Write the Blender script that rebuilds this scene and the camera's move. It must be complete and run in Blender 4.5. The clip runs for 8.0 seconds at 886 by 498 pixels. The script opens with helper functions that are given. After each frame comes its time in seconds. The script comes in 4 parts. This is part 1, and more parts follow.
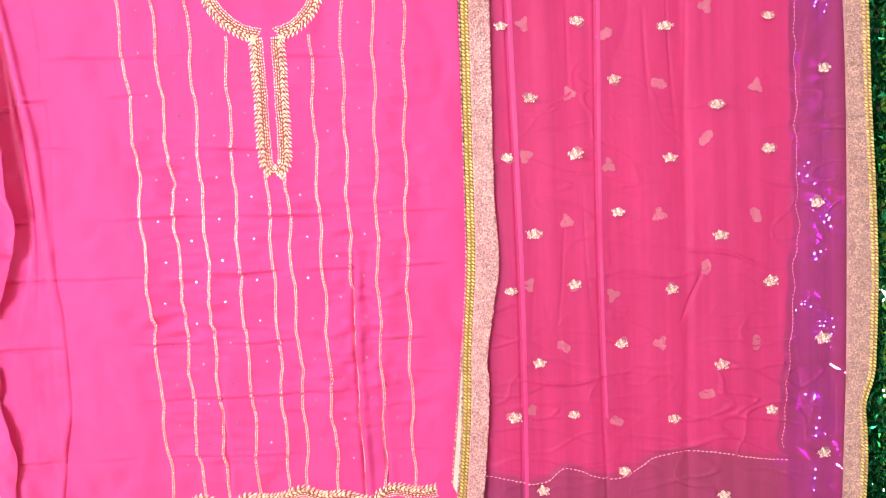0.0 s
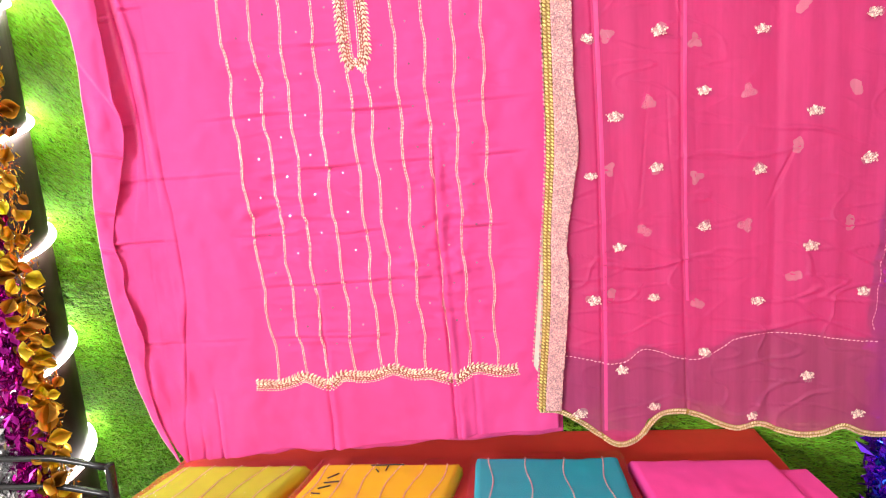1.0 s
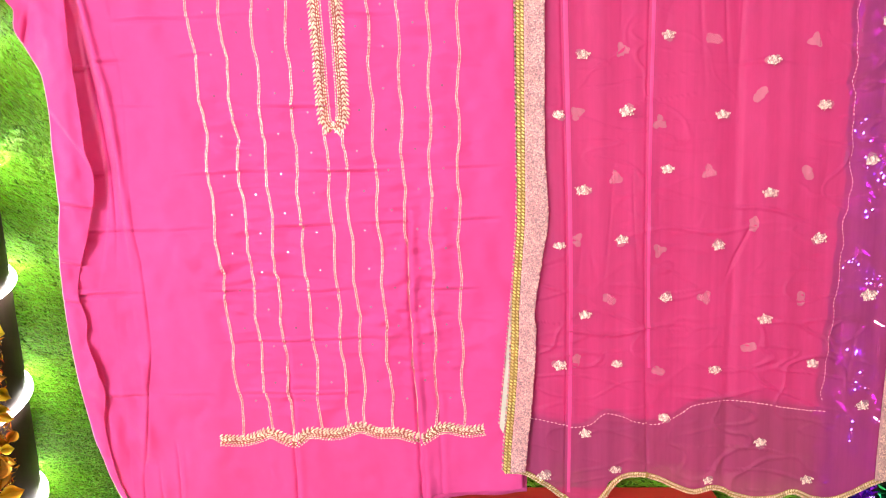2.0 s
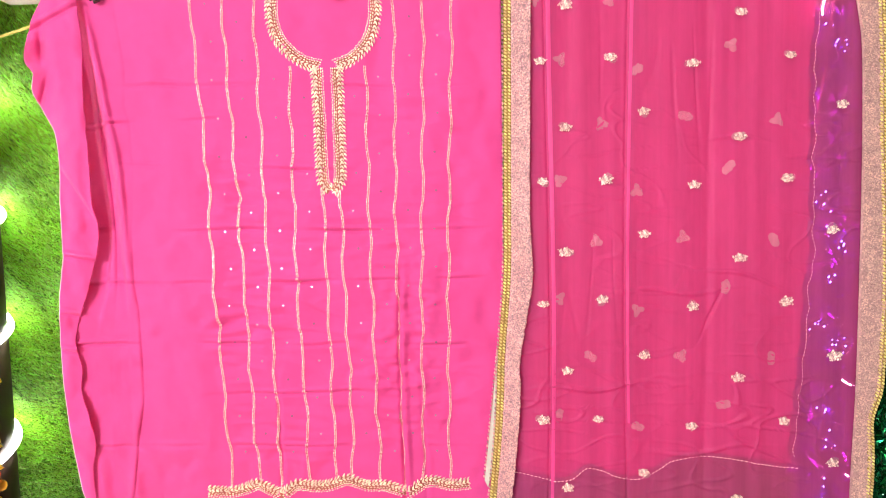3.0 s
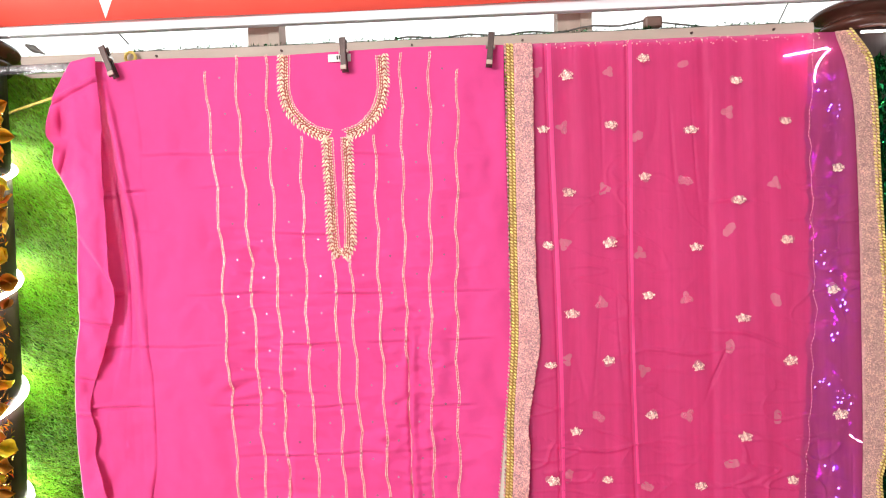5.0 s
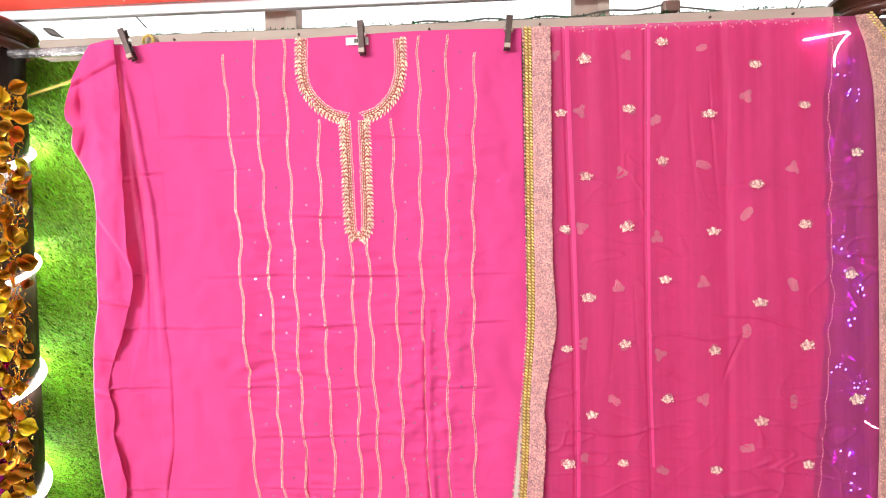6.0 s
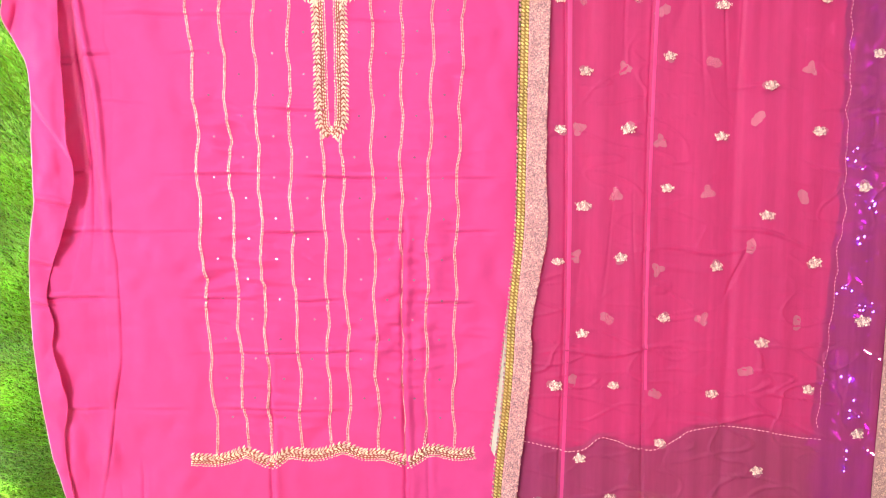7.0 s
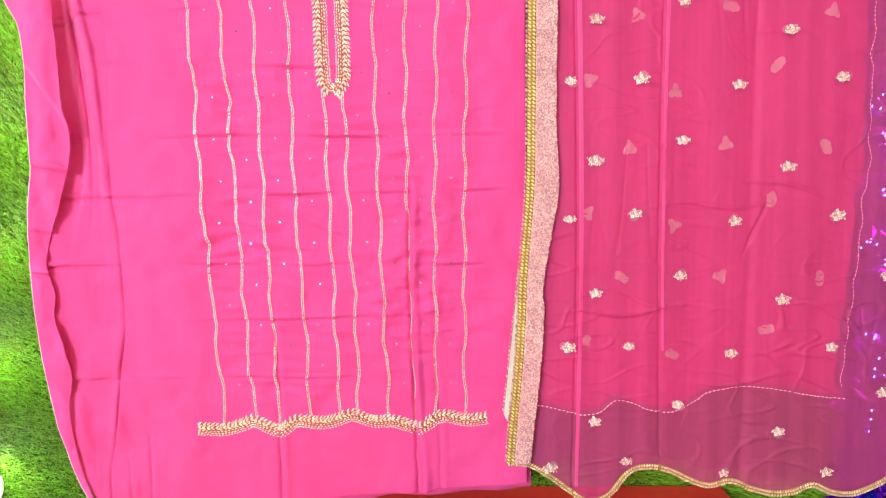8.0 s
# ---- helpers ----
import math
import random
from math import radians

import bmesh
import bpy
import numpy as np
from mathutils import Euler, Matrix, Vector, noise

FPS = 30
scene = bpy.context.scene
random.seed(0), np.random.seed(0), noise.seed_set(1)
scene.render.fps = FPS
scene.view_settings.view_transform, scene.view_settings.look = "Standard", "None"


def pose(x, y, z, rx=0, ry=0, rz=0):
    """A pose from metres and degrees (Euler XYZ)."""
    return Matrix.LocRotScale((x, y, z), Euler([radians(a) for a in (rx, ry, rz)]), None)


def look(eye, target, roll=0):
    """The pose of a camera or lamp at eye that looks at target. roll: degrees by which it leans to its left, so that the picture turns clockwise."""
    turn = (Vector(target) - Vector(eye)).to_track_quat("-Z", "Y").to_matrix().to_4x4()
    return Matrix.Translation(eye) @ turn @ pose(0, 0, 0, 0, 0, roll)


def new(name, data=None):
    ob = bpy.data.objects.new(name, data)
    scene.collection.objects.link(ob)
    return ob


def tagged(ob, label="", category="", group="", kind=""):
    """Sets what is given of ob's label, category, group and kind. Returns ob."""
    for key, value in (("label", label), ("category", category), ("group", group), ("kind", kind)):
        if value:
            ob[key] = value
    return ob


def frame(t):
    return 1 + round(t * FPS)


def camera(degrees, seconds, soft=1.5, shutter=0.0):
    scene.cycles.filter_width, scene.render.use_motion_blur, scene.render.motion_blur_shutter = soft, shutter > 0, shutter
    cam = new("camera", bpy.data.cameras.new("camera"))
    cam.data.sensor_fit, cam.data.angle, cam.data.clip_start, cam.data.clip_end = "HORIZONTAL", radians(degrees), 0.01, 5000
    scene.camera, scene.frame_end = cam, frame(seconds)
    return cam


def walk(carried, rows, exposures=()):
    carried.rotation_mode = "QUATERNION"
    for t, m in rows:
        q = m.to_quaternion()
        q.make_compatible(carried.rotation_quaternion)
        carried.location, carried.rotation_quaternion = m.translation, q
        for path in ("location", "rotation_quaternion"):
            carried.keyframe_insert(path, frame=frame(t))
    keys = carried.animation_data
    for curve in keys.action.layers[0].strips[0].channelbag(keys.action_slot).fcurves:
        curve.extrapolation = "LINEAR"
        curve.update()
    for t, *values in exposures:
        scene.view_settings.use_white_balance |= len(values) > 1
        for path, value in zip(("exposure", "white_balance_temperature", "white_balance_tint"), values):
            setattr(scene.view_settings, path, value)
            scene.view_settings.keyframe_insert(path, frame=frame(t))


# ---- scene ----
cam = camera(74.8, 8.0, soft=1.0)
PATH = [
    (0, (0.272, -0.95, 1.432), (0.26, 1.048, 1.34), -2.3),
    (0.2, (0.252, -0.955, 1.393), (0.226, 1.038, 1.222), -1.9),
    (0.5, (0.24, -0.975, 1.367), (0.081, 1.004, 1.129), -3.4),
    (0.8, (0.227, -0.983, 1.363), (-0.042, 0.966, 1.002), -3.7),
    (1, (0.244, -0.984, 1.363), (0.001, 0.977, 1.052), -4.2),
    (1.5, (0.238, -0.987, 1.369), (0.014, 0.982, 1.104), -3.2),
    (1.7, (0.243, -0.982, 1.4), (0.065, 0.992, 1.132), -2.7),
    (2.8, (0.238, -1.036, 1.467), (0.151, 0.957, 1.331), -1.2),
    (3, (0.241, -1.039, 1.466), (0.158, 0.957, 1.368), -0.9),
    (3.5, (0.223, -1.041, 1.512), (0.164, 0.958, 1.478), -1.0),
    (4, (0.227, -1.052, 1.543), (0.17, 0.947, 1.517), -0.6),
    (4.5, (0.226, -1.055, 1.548), (0.18, 0.944, 1.524), -1.0),
    (4.7, (0.231, -1.057, 1.545), (0.154, 0.941, 1.528), -1.7),
    (5.8, (0.234, -1.07, 1.509), (0.128, 0.927, 1.508), -1.25),
    (6, (0.209, -1.065, 1.511), (0.106, 0.932, 1.491), -1.3),
    (6.5, (0.21, -1.036, 1.468), (0.134, 0.962, 1.43), -0.9),
    (6.8, (0.212, -0.993, 1.423), (0.169, 1.005, 1.36), 0.5),
    (7, (0.197, -0.969, 1.393), (0.171, 1.027, 1.272), 0.3),
    (7.5, (0.194, -0.953, 1.367), (0.135, 1.041, 1.233), -1.2),
    (8, (0.195, -0.942, 1.346), (0.144, 1.051, 1.183), -0.8),
]
walk(cam, [(t, look(eye, target, roll)) for t, eye, target, roll in PATH], [(0, -0.03), (1.7, -0.06), (3, -0.16), (3.6, -0.26), (6, -0.26), (6.6, -0.18), (7.2, -0.14), (8, -0.14)])

# ---- light ----
world = bpy.data.worlds.new("world")
scene.world = world
world.use_nodes = True
world.node_tree.nodes["Background"].inputs[0].default_value = (0.9, 0.95, 1.0, 1)
world.node_tree.nodes["Background"].inputs[1].default_value = 0.35


def area_lamp(name, eye, target, sx, sy, watts, colour):
    data = bpy.data.lights.new(name, "AREA")
    data.shape, data.size, data.size_y, data.energy, data.color = "RECTANGLE", sx, sy, watts, colour
    ob = new(name, data)
    ob.matrix_world = look(eye, target)
    return ob


# unseen lamps, added and placed to light the cloths evenly
area_lamp("unseen_lamp_light", (0.1, -1.6, 2.72), (0.0, -0.1, 0.4), 1.6, 0.4, 6, (1.0, 0.98, 0.97))
area_lamp("unseen_lamp_light", (-1.8, -4.0, 2.20), (-0.2, -0.2, 1.1), 1.8, 0.5, 212, (1.0, 0.98, 0.97))

# ---- materials ----


def material(name, colour, rough=0.6, metal=0.0, var=0.15, scale=40.0, bump=0.0, bump_scale=200.0, stretch=(1, 1, 1), random_by="", swing=0.5, sheen=0.0, spec=0.5, emit=0.0):
    m = bpy.data.materials.new(name)
    m.use_nodes = True
    n, l = m.node_tree.nodes, m.node_tree.links
    b = n["Principled BSDF"]
    co = n.new("ShaderNodeTexCoord")
    mp = n.new("ShaderNodeMapping")
    mp.inputs["Scale"].default_value = stretch
    l.new(co.outputs["Object"], mp.inputs["Vector"])
    t1, t2 = n.new("ShaderNodeTexNoise"), n.new("ShaderNodeTexNoise")
    t1.inputs["Scale"].default_value, t2.inputs["Scale"].default_value = scale, scale * 0.12
    t1.inputs["Detail"].default_value = 4
    for t in (t1, t2):
        l.new(mp.outputs[0], t.inputs["Vector"])
    add = n.new("ShaderNodeMath")
    add.operation = "ADD"
    l.new(t1.outputs["Fac"], add.inputs[0])
    l.new(t2.outputs["Fac"], add.inputs[1])
    rg = n.new("ShaderNodeMapRange")
    rg.inputs["From Min"].default_value, rg.inputs["From Max"].default_value = 0.6, 1.4
    rg.inputs["To Min"].default_value, rg.inputs["To Max"].default_value = 1 - var, 1 + var
    l.new(add.outputs[0], rg.inputs["Value"])
    mul = n.new("ShaderNodeMix")
    mul.data_type, mul.blend_type = "RGBA", "MULTIPLY"
    mul.inputs["Factor"].default_value = 1
    mul.inputs[6].default_value = (*colour, 1)
    l.new(rg.outputs[0], mul.inputs[7])
    out = mul.outputs[2]
    if random_by:
        hv = n.new("ShaderNodeHueSaturation")
        if random_by == "object":
            r = n.new("ShaderNodeObjectInfo").outputs["Random"]
        else:
            r = n.new("ShaderNodeNewGeometry").outputs["Random Per Island"]
        r2 = n.new("ShaderNodeMapRange")
        r2.inputs["To Min"].default_value, r2.inputs["To Max"].default_value = 1 - swing, 1 + swing
        l.new(r, r2.inputs["Value"])
        l.new(r2.outputs[0], hv.inputs["Value"])
        r3 = n.new("ShaderNodeMapRange")
        r3.inputs["To Min"].default_value, r3.inputs["To Max"].default_value = 0.475, 0.525
        l.new(r, r3.inputs["Value"])
        l.new(r3.outputs[0], hv.inputs["Hue"])
        l.new(out, hv.inputs["Color"])
        out = hv.outputs[0]
    l.new(out, b.inputs["Base Color"])
    b.inputs["Roughness"].default_value, b.inputs["Metallic"].default_value = rough, metal
    b.inputs["Specular IOR Level"].default_value = spec
    b.inputs["Sheen Weight"].default_value = sheen
    if emit:
        b.inputs["Emission Color"].default_value = (*colour, 1)
        b.inputs["Emission Strength"].default_value = emit
    if bump:
        tb = n.new("ShaderNodeTexNoise")
        tb.inputs["Scale"].default_value = bump_scale
        tb.inputs["Detail"].default_value = 3
        l.new(mp.outputs[0], tb.inputs["Vector"])
        bp = n.new("ShaderNodeBump")
        bp.inputs["Strength"].default_value = bump
        bp.inputs["Distance"].default_value = 0.002
        l.new(tb.outputs["Fac"], bp.inputs["Height"])
        l.new(bp.outputs[0], b.inputs["Normal"])
    return m


def sheer(name, colour, cover, streak, tint=(1.0, 0.34, 0.66)):
    """Thin woven chiffon: threads that cover part of what lies behind."""
    m = material(name, colour, 0.55, 0, 0.1, 120, 0.15, 500, (1, 1, 0.25))
    n, l = m.node_tree.nodes, m.node_tree.links
    b = n["Principled BSDF"]
    tl = n.new("ShaderNodeBsdfTranslucent")
    tl.inputs[0].default_value = (*colour, 1)
    tr = n.new("ShaderNodeBsdfTransparent")
    tr.inputs[0].default_value = (*tint, 1)
    m1, m2 = n.new("ShaderNodeMixShader"), n.new("ShaderNodeMixShader")
    m1.inputs[0].default_value = 0.25
    l.new(b.outputs[0], m1.inputs[1])
    l.new(tl.outputs[0], m1.inputs[2])
    co = n.new("ShaderNodeTexCoord")
    mp = n.new("ShaderNodeMapping")
    mp.inputs["Scale"].default_value = (38, 1, 0.8)
    t = n.new("ShaderNodeTexNoise")
    t.inputs["Scale"].default_value = 1.0
    t.inputs["Detail"].default_value = 5
    rg = n.new("ShaderNodeMapRange")
    rg.inputs["From Min"].default_value, rg.inputs["From Max"].default_value = 0.3, 0.7
    rg.inputs["To Min"].default_value, rg.inputs["To Max"].default_value = cover - streak, cover + streak
    l.new(co.outputs["Object"], mp.inputs[0])
    l.new(mp.outputs[0], t.inputs["Vector"])
    l.new(t.outputs["Fac"], rg.inputs["Value"])
    l.new(rg.outputs[0], m2.inputs[0])
    l.new(tr.outputs[0], m2.inputs[1])
    l.new(m1.outputs[0], m2.inputs[2])
    l.new(m2.outputs[0], n["Material Output"].inputs["Surface"])
    return m


def emitter(name, colour, strength):
    m = bpy.data.materials.new(name)
    m.use_nodes = True
    n, l = m.node_tree.nodes, m.node_tree.links
    e = n.new("ShaderNodeEmission")
    e.inputs[0].default_value, e.inputs[1].default_value = (*colour, 1), strength
    l.new(e.outputs[0], n["Material Output"].inputs["Surface"])
    return m


PINK = (0.87, 0.085, 0.340)
M_KURTA = material("pink_georgette", PINK, 0.7, 0, 0.05, 60, 0.25, 900, sheen=0.1, spec=0.2)
M_FLAP = material("pink_georgette_edge", PINK, 0.7, 0, 0.06, 60, 0.25, 900, sheen=0.1, spec=0.2)
for m in (M_KURTA, M_FLAP):
    n, l = m.node_tree.nodes, m.node_tree.links
    glow = n.new("ShaderNodeBsdfTranslucent")
    glow.inputs[0].default_value = (*PINK, 1)
    mix = n.new("ShaderNodeMixShader")
    mix.inputs[0].default_value = 0.22
    l.new(n["Principled BSDF"].outputs[0], mix.inputs[1])
    l.new(glow.outputs[0], mix.inputs[2])
    l.new(mix.outputs[0], n["Material Output"].inputs["Surface"])
M_SHEER = sheer("pink_chiffon", (0.86, 0.110, 0.36), 0.47, 0.07)
M_SHEER_BACK = sheer("pink_chiffon_lining", (0.82, 0.078, 0.32), 0.86, 0.06)
M_GOLD = material("gold_thread", (0.95, 0.74, 0.58), 0.38, 0.22, 0.3, 300, 0.5, 700, random_by="island", swing=0.3)
M_BEAD = material("silver_pink_bead", (0.88, 0.51, 0.50), 0.46, 0.25, 0.25, 300, random_by="island", swing=0.22)
M_PEARL = material("lilac_pearl", (0.62, 0.36, 0.52), 0.2, 0.4, 0.2, 300, random_by="island", swing=0.5)
M_SELVEDGE = material("pale_selvedge", (0.93, 0.42, 0.58), 0.7, 0, 0.1, 200, 0.3, 900)
M_COUCH = material("rose_couching", (0.66, 0.13, 0.20), 0.6, 0.05, 0.3, 350, 0.6, 900)
M_TRIM = material("gold_trim", (0.92, 0.74, 0.30), 0.30, 0.45, 0.3, 400, 0.4, 900, random_by="island", swing=0.22)
M_SEQUIN = material("rose_sequin", (0.77, 0.41, 0.41), 0.42, 0.28, 0.3, 500, 0.4, 900, random_by="island", swing=0.4)
M_BANDBASE = material("rose_band_net", (0.74, 0.37, 0.39), 0.6, 0.05, 0.3, 350, 0.6, 900)
M_GROUND = material("rose_gold_ground", (0.46, 0.10, 0.08), 0.6, 0.1, 0.35, 350, 0.8, 900)
M_LACE = material("gold_lace_ground", (0.40, 0.25, 0.06), 0.5, 0.25, 0.35, 350, 0.8, 900)
M_CAPITAL = material("turned_brown_wood", (0.075, 0.026, 0.018), 0.25, 0, 0.4, 25, 0.15, 60)
M_WHITE = material("white_lining", (0.66, 0.62, 0.54), 0.7, 0, 0.1, 60, 0.2, 300)
M_MOTIF = material("motif_sequins", (0.88, 0.60, 0.54), 0.36, 0.3, 0.25, 300, random_by="island", swing=0.5)
M_NET = material("motif_net", (0.95, 0.50, 0.58), 0.8, 0, 0.15, 200)
M_REVERSE = sheer("motif_reverse_net", (0.95, 0.50, 0.60), 0.34, 0.08, (1.0, 0.96, 0.98))
M_BAND_GOLD = material("rose_gold_band_net", (0.58, 0.33, 0.31), 0.55, 0.1, 0.35, 350, 0.7, 900)
M_SEQUIN_GOLD = material("rose_gold_sequin", (0.68, 0.41, 0.37), 0.4, 0.3, 0.3, 500, 0.4, 900, random_by="island", swing=0.3)
M_HEMLACE = material("tan_gold_lace", (0.80, 0.57, 0.40), 0.45, 0.25, 0.3, 400, 0.4, 900, random_by="island", swing=0.25)
M_GRASS = material("turf_blade", (0.25, 0.54, 0.03), 0.5, 0, 0.2, 30, random_by="island")
M_TURF = material("turf_backing", (0.06, 0.16, 0.015), 0.9, 0, 0.35, 90, 0.6, 300)
M_RED = material("red_cloth", (0.74, 0.045, 0.035), 0.55, 0, 0.1, 30, 0.2, 500)
M_POLE = material("dark_brown_lacquer", (0.022, 0.011, 0.009), 0.5, 0, 0.35, 25, 0.15, 60, (1, 1, 0.15), spec=0.2)
M_RAIL = material("pale_wood", (0.46, 0.38, 0.32), 0.6, 0, 0.18, 40, 0.3, 120, (0.15, 1, 1))
M_POST = material("pale_timber", (0.46, 0.36, 0.30), 0.6, 0, 0.2, 40, 0.3, 120, (1, 1, 0.15))
M_BEAM = material("grey_white_paint", (0.82, 0.87, 0.92), 0.5, 0, 0.06, 12, 0.1, 80)
M_BANNER = material("red_banner_vinyl", (0.86, 0.09, 0.06), 0.5, 0, 0.08, 8, 0.1, 60)
M_WALL = material("pale_wall_paint", (0.72, 0.70, 0.67), 0.8, 0, 0.06, 6, 0.1, 60)
M_FLOOR = material("grey_floor_tile", (0.42, 0.40, 0.38), 0.4, 0, 0.12, 8, 0.1, 60)
M_LED = emitter("led_white", (1.0, 0.98, 0.95), 78.0)
# glow for the glints on purple foil, not a lamp
M_GLINT_VIOLET = emitter("glint_violet", (0.22, 0.30, 1.0), 18.0)
M_LED_AND_GLINT = emitter("led_and_glint_white", (1.0, 0.98, 0.98), 26.0)
M_DAY = emitter("daylight", (0.97, 1.0, 1.0), 2.2)
M_GOLDFOIL = material("gold_foil", (0.85, 0.50, 0.06), 0.28, 0.85, 0.3, 60, 0.3, 150, random_by="object")
M_GOLDFRINGE = material("gold_fringe", (0.80, 0.42, 0.05), 0.25, 0.9, 0.3, 60, random_by="island")
M_MAGENTA = material("magenta_foil", (0.42, 0.012, 0.30), 0.22, 0.85, 0.3, 60, random_by="island")
M_SILVER = material("silver_foil", (0.80, 0.80, 0.82), 0.2, 0.9, 0.2, 60, random_by="island")
M_BLUE = material("blue_foil", (0.02, 0.03, 0.60), 0.18, 0.85, 0.3, 60, random_by="island")
M_PURPLE = material("purple_foil", (0.22, 0.015, 0.66), 0.24, 0.75, 0.3, 60, random_by="island")
M_GREEN = material("green_foil", (0.006, 0.15, 0.04), 0.2, 0.85, 0.3, 60, random_by="island")
M_BLACK = material("black_enamel", (0.012, 0.012, 0.013), 0.25, 0, 0.2, 30)
M_CLIP = material("dark_clip_metal", (0.085, 0.055, 0.05), 0.4, 0.4, 0.3, 120, 0.2, 300)
M_STEEL = material("steel", (0.55, 0.53, 0.5), 0.3, 0.9, 0.2, 100)
M_CHROME = material("foil_wrapped_rod", (0.34, 0.33, 0.34), 0.25, 0.8, 0.95, 130, 1.0, 150)
M_ROPE = material("yellow_cord", (0.62, 0.46, 0.12), 0.8, 0, 0.2, 200)
M_INK = material("marker_ink", (0.03, 0.025, 0.02), 0.6)
M_LIME = material("lime_cotton", (0.58, 0.58, 0.02), 0.7, 0, 0.08, 50, 0.25, 500)
M_YELLOW = material("yellow_cotton", (0.88, 0.58, 0.01), 0.7, 0, 0.08, 50, 0.25, 500)
M_TEAL = material("teal_cotton", (0.01, 0.42, 0.52), 0.7, 0, 0.08, 50, 0.25, 500)
M_PINKFOLD = material("bright_pink_cotton", (0.93, 0.07, 0.38), 0.75, 0, 0.05, 50, 0.2, 500)
M_WIRE = material("grey_wire", (0.12, 0.11, 0.10), 0.5)
M_PLUG = material("brown_plastic", (0.17, 0.10, 0.08), 0.4)
M_TAG = material("paper_tag", (0.82, 0.82, 0.80), 0.7)


def plastic_film(name):
    m = bpy.data.materials.new(name)
    m.use_nodes = True
    n, l = m.node_tree.nodes, m.node_tree.links
    g = n.new("ShaderNodeBsdfGlossy")
    g.inputs["Roughness"].default_value = 0.12
    tr = n.new("ShaderNodeBsdfTransparent")
    fr = n.new("ShaderNodeFresnel")
    fr.inputs[0].default_value = 1.3
    mx = n.new("ShaderNodeMixShader")
    nz = n.new("ShaderNodeTexNoise")
    nz.inputs["Scale"].default_value = 28
    bp = n.new("ShaderNodeBump")
    bp.inputs["Strength"].default_value = 0.7
    bp.inputs["Distance"].default_value = 0.01
    l.new(nz.outputs["Fac"], bp.inputs["Height"])
    l.new(bp.outputs[0], g.inputs["Normal"])
    l.new(fr.outputs[0], mx.inputs[0])
    l.new(tr.outputs[0], mx.inputs[1])
    l.new(g.outputs[0], mx.inputs[2])
    l.new(mx.outputs[0], n["Material Output"].inputs["Surface"])
    return m


M_FILM = plastic_film("clear_plastic_sleeve")

# ---- builders ----


def thing(name, at, label, category, group="", kind=""):
    ob = new(name)
    ob.empty_display_size = 0.05
    ob.location = at
    return tagged(ob, label, category, group, kind)


def finish(name, me, mat, parent=None, label="", smooth=False):
    if mat:
        me.materials.append(mat)
    if smooth:
        me.polygons.foreach_set("use_smooth", [True] * len(me.polygons))
    ob = new(name, me)
    if parent:
        ob.parent = parent
        ob.matrix_parent_inverse = Matrix.Translation(parent.location).inverted()
    return tagged(ob, label)


def part(name, bm, mat, parent=None, label="", smooth=False):
    me = bpy.data.meshes.new(name)
    bm.normal_update()
    bm.to_mesh(me)
    bm.free()
    return finish(name, me, mat, parent, label, smooth)


def raw(name, verts, faces, mat, parent=None, label="", smooth=False):
    me = bpy.data.meshes.new(name)
    me.from_pydata([tuple(v) for v in verts], [], faces)
    me.update()
    return finish(name, me, mat, parent, label, smooth)


def box(bm, x0, x1, y0, y1, z0, z1, bevel=0.0):
    m = Matrix.Translation(((x0 + x1) / 2, (y0 + y1) / 2, (z0 + z1) / 2)) @ Matrix.Diagonal((x1 - x0, y1 - y0, z1 - z0, 1))
    r = bmesh.ops.create_cube(bm, size=1, matrix=m)
    if bevel:
        edges = list({e for v in r["verts"] for e in v.link_edges})
        bmesh.ops.bevel(bm, geom=edges, offset=bevel, segments=2, affect="EDGES", profile=0.5)


def boxed(x0, x1, y0, y1, z0, z1, bevel=0.0):
    bm = bmesh.new()
    box(bm, x0, x1, y0, y1, z0, z1, bevel)
    return bm


def tube(bm, pts, r, sides=8):
    """A round rod swept along points."""
    pts = [Vector(p) for p in pts]
    rings = []
    for i, p in enumerate(pts):
        d = (pts[min(i + 1, len(pts) - 1)] - pts[max(i - 1, 0)]).normalized()
        a = d.cross(Vector((0.31, 0.94, 0.12))).normalized()
        b = d.cross(a)
        rr = r(i / (len(pts) - 1)) if callable(r) else r
        rings.append([bm.verts.new(p + rr * (math.cos(q) * a + math.sin(q) * b)) for q in (2 * math.pi * k / sides for k in range(sides))])
    for u, v in zip(rings, rings[1:]):
        for k in range(sides):
            bm.faces.new((u[k], u[(k + 1) % sides], v[(k + 1) % sides], v[k]))
    bm.faces.new(rings[0][::-1])
    bm.faces.new(rings[-1])


def lathe(bm, profile, cx, cy, sides=40):
    rings = [[bm.verts.new((cx + r * math.cos(2 * math.pi * k / sides), cy + r * math.sin(2 * math.pi * k / sides), z)) for k in range(sides)] for r, z in profile]
    for u, v in zip(rings, rings[1:]):
        for k in range(sides):
            bm.faces.new((u[k], u[(k + 1) % sides], v[(k + 1) % sides], v[k]))
    bm.faces.new(rings[0][::-1])
    bm.faces.new(rings[-1])


